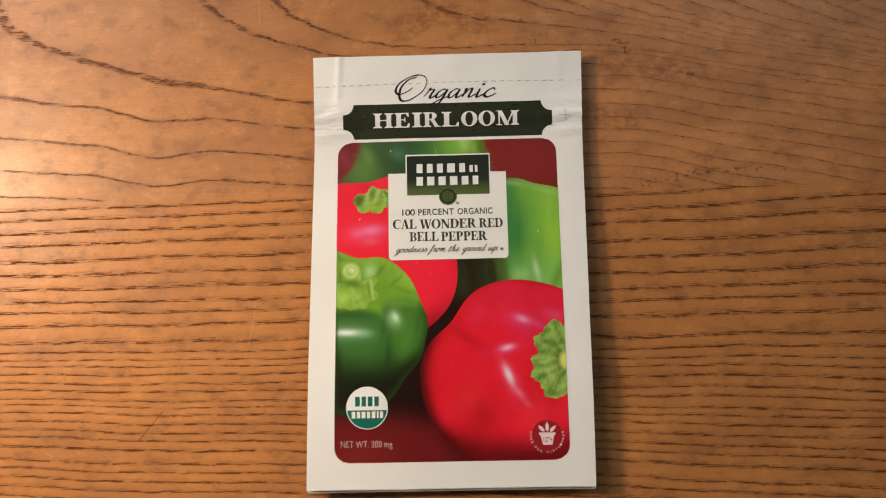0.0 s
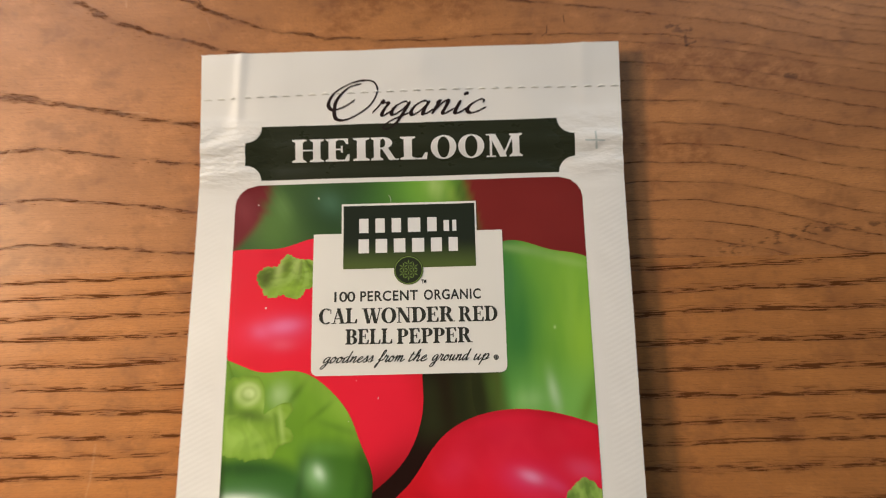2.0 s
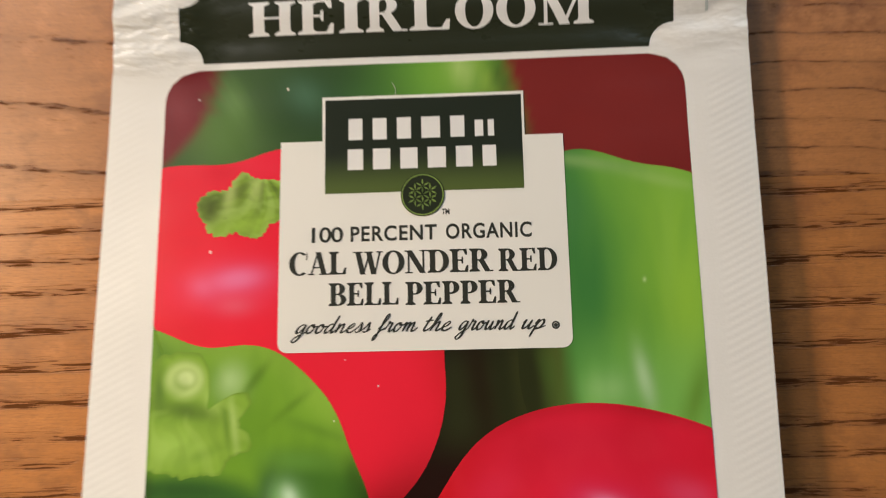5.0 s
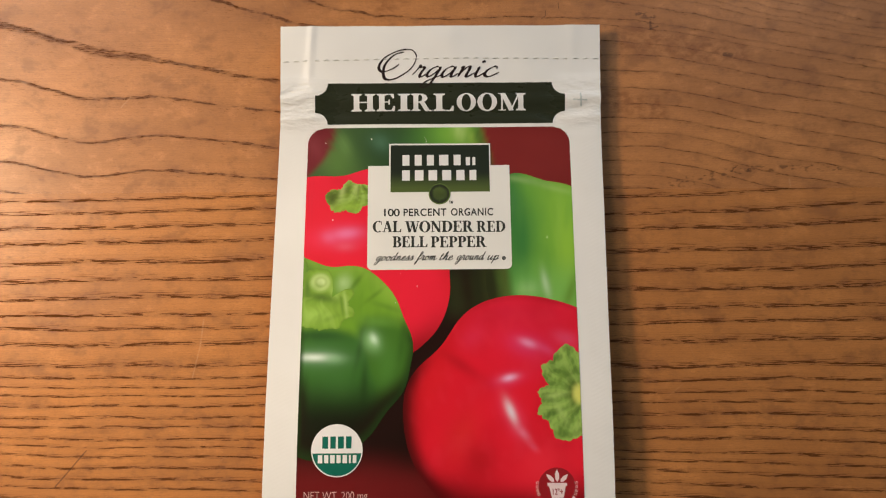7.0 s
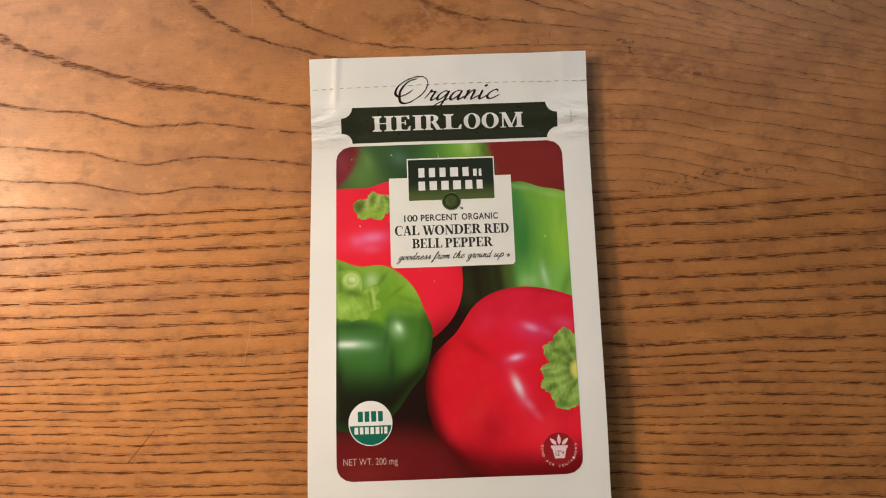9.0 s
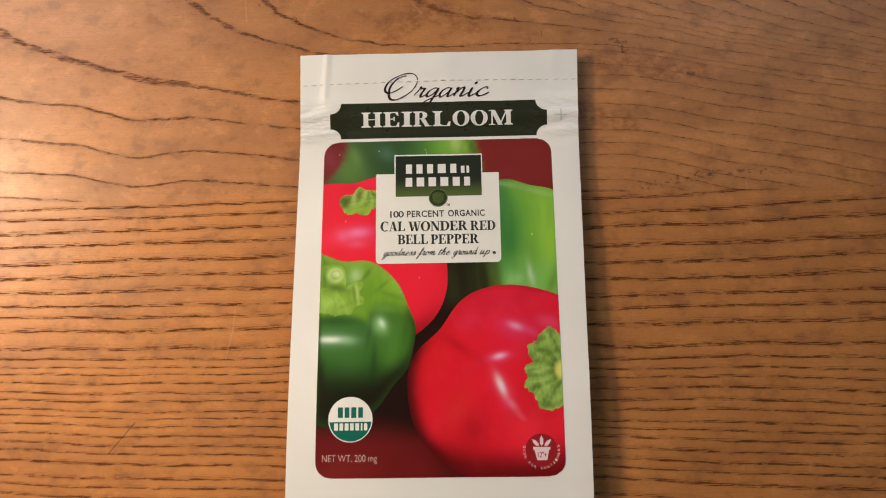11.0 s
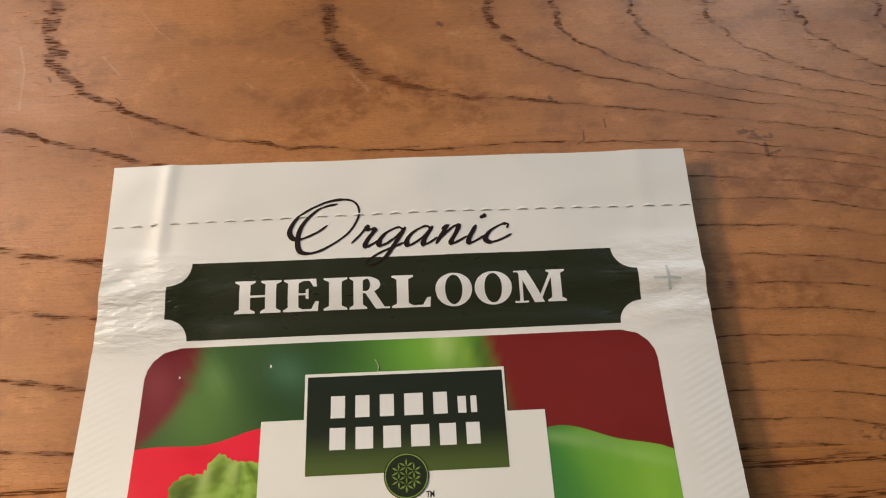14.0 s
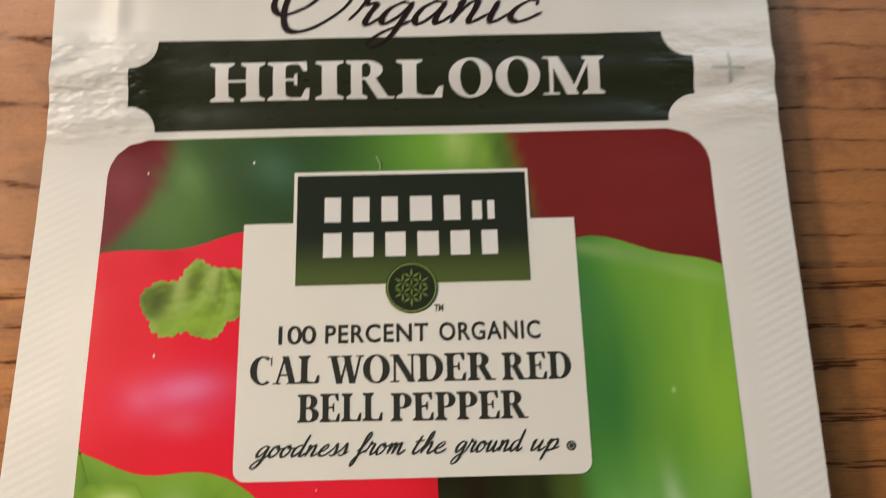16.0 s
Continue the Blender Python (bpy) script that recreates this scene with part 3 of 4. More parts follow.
def paint_green_front(x, y, s):
    w = Wash(x, y, (108, 150, 42))
    w.spot(-14, -6, 7, 4, -38, (132, 174, 56), 0.8)
    w.spot(-26.0, -3.6, 2.0, 2.4, -15, (170, 198, 130), 0.85)
    w.spot(-22.6, -3.2, 0.6, 3.2, -38, (82, 116, 34), 0.75)
    w.spot(-17.6, -6.6, 0.5, 3.6, -52, (86, 122, 34), 0.6)
    w.spot(-14.2, -10.0, 4.6, 0.8, -18, (90, 130, 38), 0.6)
    w.spot(-36.5, 0.5, 2.5, 3, 0, (66, 108, 40), 0.8)
    w.spot(-30, 1.2, 5, 1.2, 10, (94, 132, 48), 0.6)
    # two dark lobes below the shoulder, with a crease between them
    arch = -12.0 - 0.045 * (x + 16.5) ** 2
    right = step(y - arch, 1.6, -4.0) * step(x + 0.12 * (y + 15), -23.6, -21.2)
    w.over(right, (64, 106, 34))
    w.spot(-16.8, -13.6, 4.6, 1.3, -6, (98, 144, 56), 0.75)
    leftl = step(y + 0.022 * (x + 32) ** 2, -13.6, -17.2) * step(x + 0.30 * (y + 17), -20.6, -22.6)
    w.over(leftl, (58, 102, 40))
    w.spot(-33, -17.2, 8, 1.5, 0, (40, 76, 32), 0.75)
    w.over(step(y, -25, -39) * 0.85, (36, 64, 26))
    w.spot(-14.4, -26, 3.0, 8, -8, (76, 124, 48), 0.8)
    w.spot(-27, -30, 4, 5, 10, (62, 106, 46), 0.6)
    w.spot(-21.6, -20.5, 0.8, 5.5, -12, (40, 72, 28), 0.65)
    w.spot(-20.4, -30, 1.0, 6, -2, (36, 66, 26), 0.7)
    w.spot(-10.6, -19, 1.0, 6, -8, (50, 86, 30), 0.6)
    w.over(step(y, -27, -40), (24, 28, 13))
    w.spot(-33.0, -22.8, 7.0, 2.4, -1, (112, 154, 106), 0.65)
    w.spot(-33.4, -22.8, 4.6, 0.95, -1, (218, 230, 208), 0.95)
    w.spot(-28.4, -23.2, 2.6, 1.2, -6, (128, 172, 118), 0.6)
    w.spot(-18.4, -18.7, 2.2, 2.8, 25, (136, 182, 116), 0.9)
    w.spot(-18.0, -18.2, 0.9, 1.4, 25, (206, 228, 196), 0.75)
    w.over(step(s, 0.66, 0.98) * step(y, -24, -34), (30, 22, 12))
    w.over(step(s, 0.86, 1.0) * step(y, -10, -20) * 0.8, (34, 56, 22))
    w.over(0.35 * step(s, 0.82, 1.0) * step(y, -16, -4), (150, 184, 72))
    w.over(0.14 * step(mottle(1.3 * x, 0.5 * y, 2.2, 5), 0.4, 0.8) * step(y, -24, -18), (78, 120, 36))
    w.spot(-11.4, -7.6, 0.22, 0.75, 12, (232, 236, 214), 0.9)
    return w.c


def paint_green_calyx(x, y, s):
    w = Wash(x, y, (128, 164, 56))
    w.spot(-33.5, -12, 4.5, 2.4, 0, (156, 190, 84), 0.85)
    w.spot(-27.5, -10.5, 2.6, 2.4, 10, (140, 174, 64), 0.6)
    w.spot(-31.5, -7.3, 4.4, 1.3, -8, (76, 104, 38), 0.85)
    w.spot(-35.6, -4.5, 1.0, 3.2, 0, (78, 110, 42), 0.8)
    w.spot(-28.6, -6.0, 1.0, 2.2, 30, (158, 186, 92), 0.7)
    w.spot(-25.4, -9.4, 0.45, 3.6, 8, (178, 200, 116), 0.8)
    w.spot(-26.4, -9.6, 0.4, 3.2, 8, (84, 116, 40), 0.6)
    w.spot(-29.6, -12.8, 2.4, 0.8, 20, (98, 132, 44), 0.5)
    w.over(step(s, 0.90, 1.0) * 0.5, (92, 122, 42))
    w.spot(-32.2, -3.3, 3.0, 2.7, 0, (150, 178, 88), 1.0, 4.0)
    w.spot(-32.2, -3.2, 2.5, 2.2, 0, (184, 204, 126), 0.9, 4.0)
    w.spot(-32.1, -3.2, 1.7, 1.45, 0, (142, 170, 84), 0.8, 3.0)
    w.spot(-32.0, -3.1, 1.2, 1.0, 0, (198, 214, 146), 0.95, 2.0)
    w.over(0.30 * step(mottle(x, y, 2.4, 17), 0.45, 0.75), (108, 142, 46))
    fold = np.sin(8 * np.arctan2(y + 3.2, x + 32.2) + 5 * mottle(x, y, 3.0, 19))
    off = step(np.hypot(x + 32.2, y + 3.2), 3.6, 6.0)
    w.over(0.20 * step(fold, 0.5, 1.0) * off, (96, 128, 40))
    w.over(0.18 * step(-fold, 0.5, 1.0) * off, (170, 198, 98))
    return w.c


def paint_red_front(x, y, s):
    w = Wash(x, y, (222, 28, 46))
    w.over(step(x - 0.5 * (y + 30), 8, -8) * 0.8, (196, 22, 30))
    w.over(step(y + 0.25 * (x - 10), -48, -63) * 0.85, (146, 18, 22))
    w.over(step(x + 0.1 * y, -6.0, -16.0) * 0.8, (136, 14, 17))
    w.spot(16, -12, 12, 4, 0, (206, 32, 54), 0.8)
    w.spot(4, -43, 4, 7, -28, (206, 44, 38), 0.55)
    w.spot(9, -49, 5, 5, -30, (164, 20, 24), 0.65)
    w.spot(26, -50, 8, 7, 20, (234, 44, 58), 0.8)
    # the crease that sets off the upper lobe
    w.spot(4.5, -25.0, 7.0, 1.6, -34, (172, 18, 28), 0.6)
    w.spot(-2.0, -30.0, 2.2, 6.0, -20, (212, 30, 40), 0.5)
    w.spot(8, -18, 4.0, 3.0, 30, (216, 46, 76), 0.6)
    w.spot(21.5, -20.0, 4.6, 2.6, -15, (214, 66, 116), 0.75)
    w.spot(22.2, -19.6, 2.2, 1.0, -20, (238, 168, 204), 0.85)
    w.spot(26.6, -21.2, 2.6, 1.0, -30, (222, 92, 138), 0.55)
    w.spot(16.6, -28.8, 3.8, 1.7, 12, (214, 66, 110), 0.75)
    w.spot(17.0, -28.4, 1.9, 0.8, 12, (242, 186, 216), 0.95)
    w.spot(17.6, -38.0, 2.3, 5.6, 24, (226, 78, 112), 0.65)
    w.spot(17.2, -37.0, 1.0, 3.0, 22, (250, 212, 228), 0.95)
    w.spot(20.4, -42.6, 1.0, 2.2, 38, (238, 132, 156), 0.7)
    w.spot(22.6, -45.6, 0.8, 1.6, 45, (232, 96, 120), 0.6)
    w.spot(31.8, -18.4, 3.0, 1.8, -20, (226, 92, 130), 0.6)
    w.over(0.3 * step(y, -34, -14) * step(x, 2, 18), (208, 36, 66))
    w.spot(27, -23, 7, 5, -10, (212, 44, 80), 0.35)
    w.spot(31, -45, 3.0, 2.0, 20, (196, 22, 40), 0.5)
    w.over(0.28 * step(mottle(x, y, 6, 11), 0.4, 0.8), (196, 20, 34))
    w.over(0.18 * step(mottle(x, y, 2.5, 13), 0.5, 0.9), (226, 50, 66))
    w.over(step(s, 0.84, 1.0) * step(x + 0.25 * (y + 40), 4, -6) * 0.9, (62, 10, 10))
    w.over(step(s, 0.62, 0.98) * step(y, -50, -60) * 0.85, (92, 14, 16))
    w.over(step(s, 0.93, 1.0) * step(y, -14, -8) * 0.35, (150, 20, 28))
    return w.c


def paint_calyx(seed, light, dark, hub, spots, rays, grain=1.0):
    """A leafy collar: soft folds running out from its hub, then spots."""
    def paint(x, y, s):
        w = Wash(x, y, light)
        turn = np.arctan2(y - hub[1], x - hub[0])
        vein = np.sin(rays * turn + 5 * mottle(x, y, 2.4 * grain, seed + 2))
        w.over(0.40 * step(mottle(x, y, 2.0 * grain, seed), 0.42, 0.80), dark)
        w.over(0.60 * step(vein, 0.2, 0.95) * step(s, 0.1, 0.5), dark)
        w.over(0.45 * step(-vein, 0.3, 0.95), (166, 192, 96))
        w.over(0.35 * step(s, 0.90, 1.0), (168, 190, 92))
        fleck = mottle(x, y, 0.8, seed + 5)
        w.over(0.28 * step(fleck, 0.55, 0.74), tuple(0.75 * v for v in dark))
        w.over(0.20 * step(fleck, 0.42, 0.28), (172, 198, 104))
        for q in spots:
            w.spot(*q)
        return w.c
    return paint


STEM_BACK = ((-29.4, 19.2, 1.7, 2.4, -12, (70, 80, 34), 0.85), (-25.2, 21.6, 0.8, 2.4, -6, (96, 112, 44), 0.6), (-26.8, 21.4, 0.8, 2.4, -8, (176, 190, 112), 0.75),
             (-23.2, 22.2, 0.9, 2.2, -6, (172, 188, 108), 0.7), (-24.5, 17.0, 4.0, 1.4, 10, (150, 182, 66), 0.7), (-30.6, 16.8, 1.2, 0.8, 0, (160, 186, 84), 0.6))
STEM_FRONT = ((33.2, -32.5, 1.5, 4.2, 4, (78, 96, 36), 0.8), (35.0, -32.6, 1.9, 2.6, 0, (214, 212, 104), 0.95, 2.2), (30.6, -28.0, 1.0, 3.4, -28, (104, 134, 52), 0.6),
              (28.6, -33.0, 2.6, 0.7, 8, (178, 200, 112), 0.6), (30.0, -37.2, 0.9, 3.2, 30, (172, 196, 106), 0.55))


picture = star("picture_ground", (-1, -12), lambda t: (-1 + 90 * np.cos(t), -12 + 90 * np.sin(t)), 0.05, paint_ground, packet,
               "printed photograph of red and green bell peppers", 110, 400)


def lobed(name, c, w, level, paint, label, rings=60, rays=240, jag=0.0):
    def outline(t):
        r = harmonics(w, t) + jag * (np.abs(np.sin(8.5 * t + 2 * np.sin(3 * t))) + 0.6 * np.abs(np.sin(19.5 * t)) - 0.9)
        return c[0] + r * np.cos(t), c[1] + r * np.sin(t)
    return star(name, c, outline, level, paint, picture, label, rings, rays)


lobed("printed_pepper", (24.9, 6.5), (17.74, 0.79, -0.61, -2.72, 0.21, 0.44, 0.32, -0.74, 0.4, -0.71, 0.3, 0.26, -0.09, 0.02, 0.2, -0.08, 0.11), 0.09, paint_green_right,
      "printed pale green pepper", 90, 300)
lobed("printed_pepper", (-17.7, 2.0), (25.87, -3.52, -0.25, -1.45, 0.02, 0.11, 0.96, -1.37, -0.53, 0.73, 0.09, -0.29, 0.15, -0.01, -0.06, 0.05, 0.29, -0.06, 0.19, -0.24, -0.16), 0.09,
      paint_red_back, "printed red pepper with a green stem", 90, 300)
lobed("printed_stem", (-25.4, 19.3), (5.01, 0.71, 0.29, 1.23, 0.53, -0.05, 0.09, 0.3, 0.2, 0.23, 0.57), 0.13,
      paint_calyx(21, (128, 158, 56), (84, 104, 38), (-22, 24), STEM_BACK, 7, 2.0), "printed green stem", 60, 200, 0.38)
lobed("printed_pepper", (-27.0, -21.3), (22.66, -2.55, -0.47, -2.45, -0.11, 1.55, 0.72, -0.13, -0.09, -0.34, -0.84, 0.73, 0.32, -0.45, 0.36, -0.07, -0.43, 0.25, 0.39), 0.13,
      paint_green_front, "printed dark green pepper with a pale stem", 80, 300)
lobed("printed_stem", (-30.5, -9.5), (7.41, -1.34, 0.73, 0.27, -0.81, 0.83, -0.39, 0.25, 0.77, -0.43, 0.36, -0.47, -0.27, -0.37, -0.34, -0.08, -0.61), 0.17,
      paint_green_calyx, "printed pale green stem", 50, 180, 0.3)
lobed("printed_pepper", (17.3, -36.3), (29.13, 2.44, -0.5, 0.17, 0.92, -0.57, -0.53, 0.21, -0.01, -0.29, 0.02, 0.08, -0.4, 0.2, 0.14, 0.1, -0.05, 0.2, -0.03), 0.17, paint_red_front,
      "printed large red pepper", 80, 300)
lobed("printed_stem", (31.5, -32.2), (9.52, 1.61, -0.43, -1.75, 0.16, 0.07, -0.23, 0.37, 0.16, 0.18, -0.17, -0.07, 0.17, -0.13, -0.06, 0.25, -0.21, -0.36, 0.29), 0.21,
      paint_calyx(41, (132, 164, 72), (82, 112, 44), (36, -32.3), STEM_FRONT, 13, 1.3), "printed jagged green stem", 70, 260, 0.6)


# banner with scooped corners
def banner_outline():
    x0, x1, y0, y1, nx, ny = -34.6, 34.1, 40.2, 51.8, 3.5, 3.4
    out = []
    for cx, cy, a0, a1 in ((x1, y1, 270, 180), (x0, y1, 360, 270), (x0, y0, 90, 0), (x1, y0, 180, 90)):
        for i in range(9):
            t = radians(a0 + (a1 - a0) * i / 8)
            out.append((cx + nx * math.cos(t), cy + ny * math.sin(t)))
    return out


banner = lay("banner", [banner_outline()], 0.05, DARK_GREEN, packet, "dark green printed banner with scooped corners")


# ---- lettering ----
def glyphs(text, bold=0.0, shear=0.0, space=1.0):
    data = bpy.data.curves.new("words", "FONT")
    data.body, data.offset, data.shear, data.space_character, data.resolution_u = text, bold, shear, space, 4
    ob = new("words", data)
    bpy.context.view_layer.update()
    me = bpy.data.meshes.new_from_object(ob.evaluated_get(bpy.context.evaluated_depsgraph_get()))
    bpy.data.objects.remove(ob)
    bpy.data.curves.remove(data)
    bm = bmesh.new()
    bm.from_mesh(me)
    bpy.data.meshes.remove(me)
    return bm


def extent(bm, i):
    c = [v.co[i] for v in bm.verts]
    return min(c), max(c)


def write(name, text, box, level, material, parent, label="", bold=0.0, shear=0.0, space=1.0, turn=0.0, line=None):
    """Words fitted into a box x0, y0, x1, y1 in mm on the packet; line: baseline and letter size in mm instead of the box's height."""
    bm = glyphs(text, bold, shear, space)
    (xa, xb), (ya, yb) = extent(bm, 0), extent(bm, 1)
    x0, y0, x1, y1 = box
    for v in bm.verts:
        v.co.x = x0 + (v.co.x - xa) / (xb - xa) * (x1 - x0)
        v.co.y = line[0] + v.co.y * line[1] if line else y0 + (v.co.y - ya) / (yb - ya) * (y1 - y0)
    if turn:
        bmesh.ops.rotate(bm, verts=bm.verts[:], cent=((x0 + x1) / 2, (y0 + y1) / 2, 0), matrix=Matrix.Rotation(radians(turn), 3, "Z"))
    return drape(name, bm, level, material, parent, label)


# serif capitals of unit height, drawn from stems, hairlines, bowls and slanting strokes
THICK, HAIR, FOOT = 0.22, 0.065, 0.095


def stem(x, w=THICK, foot=True, head=True):
    out = [[(x, 0), (x + w, 0), (x + w, 1), (x, 1)]]
    for on, a, b, c in ((foot, 0.0, 0.055, 0.13), (head, 1.0, 0.945, 0.87)):
        if on:
            out.append([(x - FOOT, a), (x + w + FOOT, a), (x + w + FOOT, b), (x + w, c), (x, c), (x - FOOT, b)])
    return out


def hair(x0, x1, y, t=HAIR):
    return [[(x0, y), (x1, y), (x1, y + t), (x0, y + t)]]


def beak(x, y0, y1, w=0.07):
    """The hooked end of an arm: thin at y1, wide at y0."""
    return [[(x - 0.16, y0), (x, y0), (x + 0.02, y1), (x - w + 0.02, y1)]]


def bowl(cx, cy, rx, ry, a0, a1, n=22, wide=THICK * 1.08):
    out = []
    for i in range(n):
        p = [radians(a0 + (a1 - a0) * k / n) for k in (i, i + 1)]
        o = [(cx + rx * math.cos(t), cy + ry * math.sin(t)) for t in p]
        q = [(cx + (rx - wide) * math.cos(t), cy + (ry - HAIR) * math.sin(t)) for t in p]
        out.append([o[0], o[1], q[1], q[0]])
    return out


def slant(x0, x1, w, y0=0.0, y1=1.0):
    return [[(x0, y0), (x0 + w, y0), (x1 + w, y1), (x1, y1)]]


def serif(x0, x1, y):
    up = 0.055 if y < 0.5 else -0.055
    return [[(x0, y), (x1, y), (x1, y + up), (x0, y + up)]]


def capital(ch):
    """Outlines and width of one serif capital."""
    if ch == "H":
        return stem(0.1) + stem(0.62) + hair(0.3, 0.62, 0.47), 0.925
    if ch == "I":
        return stem(0.1), 0.405
    if ch in "EL":
        out = stem(0.1, head=True) + hair(0.3, 0.70, 0.0) + beak(0.72, 0.0, 0.29)
        if ch == "E":
            out += hair(0.3, 0.66, 1 - HAIR) + beak(0.68, 1.0, 0.74) + hair(0.3, 0.5, 0.48) + [[(0.47, 0.38), (0.53, 0.36), (0.53, 0.67), (0.47, 0.65)]]
        return out, 0.78
    if ch in "RPB":
        low = 0.44 if ch == "P" else 0.47
        out = stem(0.1) + hair(0.3, 0.42, 1 - HAIR) + hair(0.3, 0.42, low) + bowl(0.40, (1 + low) / 2, 0.33, (1 - low) / 2, -90, 90)
        if ch == "B":
            out += hair(0.3, 0.44, 0.0) + bowl(0.42, 0.265, 0.37, 0.265, -90, 90)
        if ch == "R":
            out += slant(0.62, 0.36, 0.23, 0.0, low + 0.04) + serif(0.62, 0.95, 0.0)
        return out, {"R": 0.93, "P": 0.76, "B": 0.82}[ch]
    if ch == "D":
        return stem(0.1) + hair(0.3, 0.42, 1 - HAIR) + hair(0.3, 0.42, 0.0) + bowl(0.40, 0.5, 0.47, 0.5, -90, 90, 30), 0.90
    if ch == "O":
        return bowl(0.45, 0.5, 0.45, 0.52, 0, 360, 44), 0.90
    if ch == "C":
        return bowl(0.45, 0.5, 0.45, 0.52, 52, 308, 36) + [[(0.72, 0.66), (0.77, 0.66), (0.77, 1.0), (0.72, 0.93)]], 0.82
    if ch == "A":
        return slant(0.08, 0.36, 0.075) + slant(0.56, 0.30, 0.22) + hair(0.17, 0.62, 0.29) + serif(-0.02, 0.26, 0.0) + serif(0.47, 0.88, 0.0), 0.86
    if ch == "N":
        return slant(0.13, 0.13, 0.075) + slant(0.62, 0.06, 0.24) + slant(0.72, 0.72, 0.075) + serif(0.02, 0.32, 0.0) + serif(0.0, 0.24, 1.0) + serif(0.6, 0.92, 1.0), 0.92
    if ch == "M":
        return (slant(0.11, 0.11, 0.075) + slant(0.43, 0.07, 0.22) + slant(0.48, 0.83, 0.075) + stem(0.82) + serif(0.0, 0.3, 0.0) + serif(0.0, 0.24, 1.0)), 1.12
    return (slant(0.26, 0.05, 0.21) + slant(0.36, 0.60, 0.07) + slant(0.70, 0.49, 0.21) + slant(0.81, 1.03, 0.07)
            + serif(-0.04, 0.36, 1.0) + serif(0.42, 0.78, 1.0) + serif(0.92, 1.18, 1.0)), 1.15


def capitals(text, box, level, material, parent, label, gap=0.05, widths=None):
    """A word of serif capitals set into a box x0, y0, x1, y1 in mm; widths: each letter's share."""
    x0, y0, x1, y1 = box
    drawn = [capital(c) for c in text]
    widths = widths or [w for p, w in drawn]
    k = (x1 - x0) / (sum(widths) + gap * (len(text) - 1))
    x, bm = x0, bmesh.new()
    for (polys, natural), wide in zip(drawn, widths):
        for i, poly in enumerate(polys):
            bm.faces.new([bm.verts.new((x + px * k * wide / natural, y0 + py * (y1 - y0), 0.004 * (i % 9))) for px, py in poly])
        x += (wide + gap) * k
    return drape("lettering", bm, level, material, parent, label)


# flowing script: pen strokes of each letter, x-height 1, and how far the next letter stands off
SCRIPT = {}


def script_letter(ch, wide, *strokes):
    SCRIPT[ch] = (wide, strokes)


script_letter("a", 0.92, ((0.62, 0.86), (0.42, 1.0), (0.14, 0.72), (0.06, 0.25), (0.22, 0.0), (0.48, 0.34), (0.64, 0.86)), ((0.66, 0.98), (0.60, 0.4), (0.64, 0.04), (0.80, 0.08), (0.98, 0.36)))
script_letter("c", 0.80, ((0.62, 0.74), (0.60, 0.96), (0.40, 0.96), (0.14, 0.62), (0.10, 0.2), (0.30, 0.0), (0.56, 0.1), (0.86, 0.42)))
script_letter("d", 0.92, ((0.62, 0.86), (0.42, 1.0), (0.14, 0.72), (0.06, 0.25), (0.22, 0.0), (0.48, 0.34), (0.64, 0.86)), ((0.72, 1.95), (0.64, 1.0), (0.62, 0.2), (0.74, 0.02), (0.98, 0.36)))
script_letter("e", 0.74, ((0.0, 0.34), (0.34, 0.5), (0.54, 0.82), (0.40, 1.0), (0.14, 0.64), (0.12, 0.18), (0.34, 0.0), (0.58, 0.12), (0.80, 0.4)))
script_letter("f", 0.62, ((0.0, 0.3), (0.34, 0.9), (0.56, 1.7), (0.46, 2.0), (0.30, 1.6), (0.22, 0.4), (0.10, -0.7), (-0.06, -0.95), (-0.06, -0.5), (0.26, 0.06), (0.66, 0.44)))
script_letter("g", 0.86, ((0.62, 0.86), (0.42, 1.0), (0.14, 0.72), (0.06, 0.28), (0.20, 0.04), (0.46, 0.36), (0.64, 0.92)), ((0.66, 1.0), (0.60, 0.2), (0.50, -0.6), (0.24, -1.0), (0.02, -0.84), (0.26, -0.36), (0.92, 0.2)))
script_letter("h", 0.92, ((0.0, 0.3), (0.36, 1.2), (0.42, 1.9), (0.28, 1.8), (0.20, 1.0), (0.14, 0.0)), ((0.16, 0.2), (0.36, 0.82), (0.56, 0.98), (0.60, 0.6), (0.58, 0.1), (0.72, 0.02), (0.98, 0.36)))
script_letter("i", 0.56, ((0.16, 0.96), (0.14, 0.3), (0.20, 0.02), (0.36, 0.06), (0.62, 0.42)), ((0.18, 1.42), (0.23, 1.48), (0.28, 1.42), (0.23, 1.36), (0.18, 1.42), (0.23, 1.48)))
script_letter("m", 1.30, ((0.06, 0.8), (0.18, 0.96), (0.12, 0.0)), ((0.14, 0.2), (0.34, 0.86), (0.50, 0.96), (0.52, 0.6), (0.48, 0.0)), ((0.50, 0.2), (0.70, 0.86), (0.88, 0.96), (0.90, 0.6), (0.90, 0.1), (1.04, 0.02), (1.36, 0.4)))
script_letter("n", 0.94, ((0.06, 0.8), (0.18, 0.96), (0.12, 0.0)), ((0.14, 0.2), (0.36, 0.84), (0.54, 0.96), (0.58, 0.6), (0.56, 0.12), (0.68, 0.02), (1.0, 0.38)))
script_letter("o", 0.80, ((0.46, 0.98), (0.20, 0.86), (0.06, 0.4), (0.18, 0.02), (0.44, 0.12), (0.60, 0.56), (0.48, 0.98), (0.40, 0.84), (0.60, 0.7), (0.86, 0.8)))
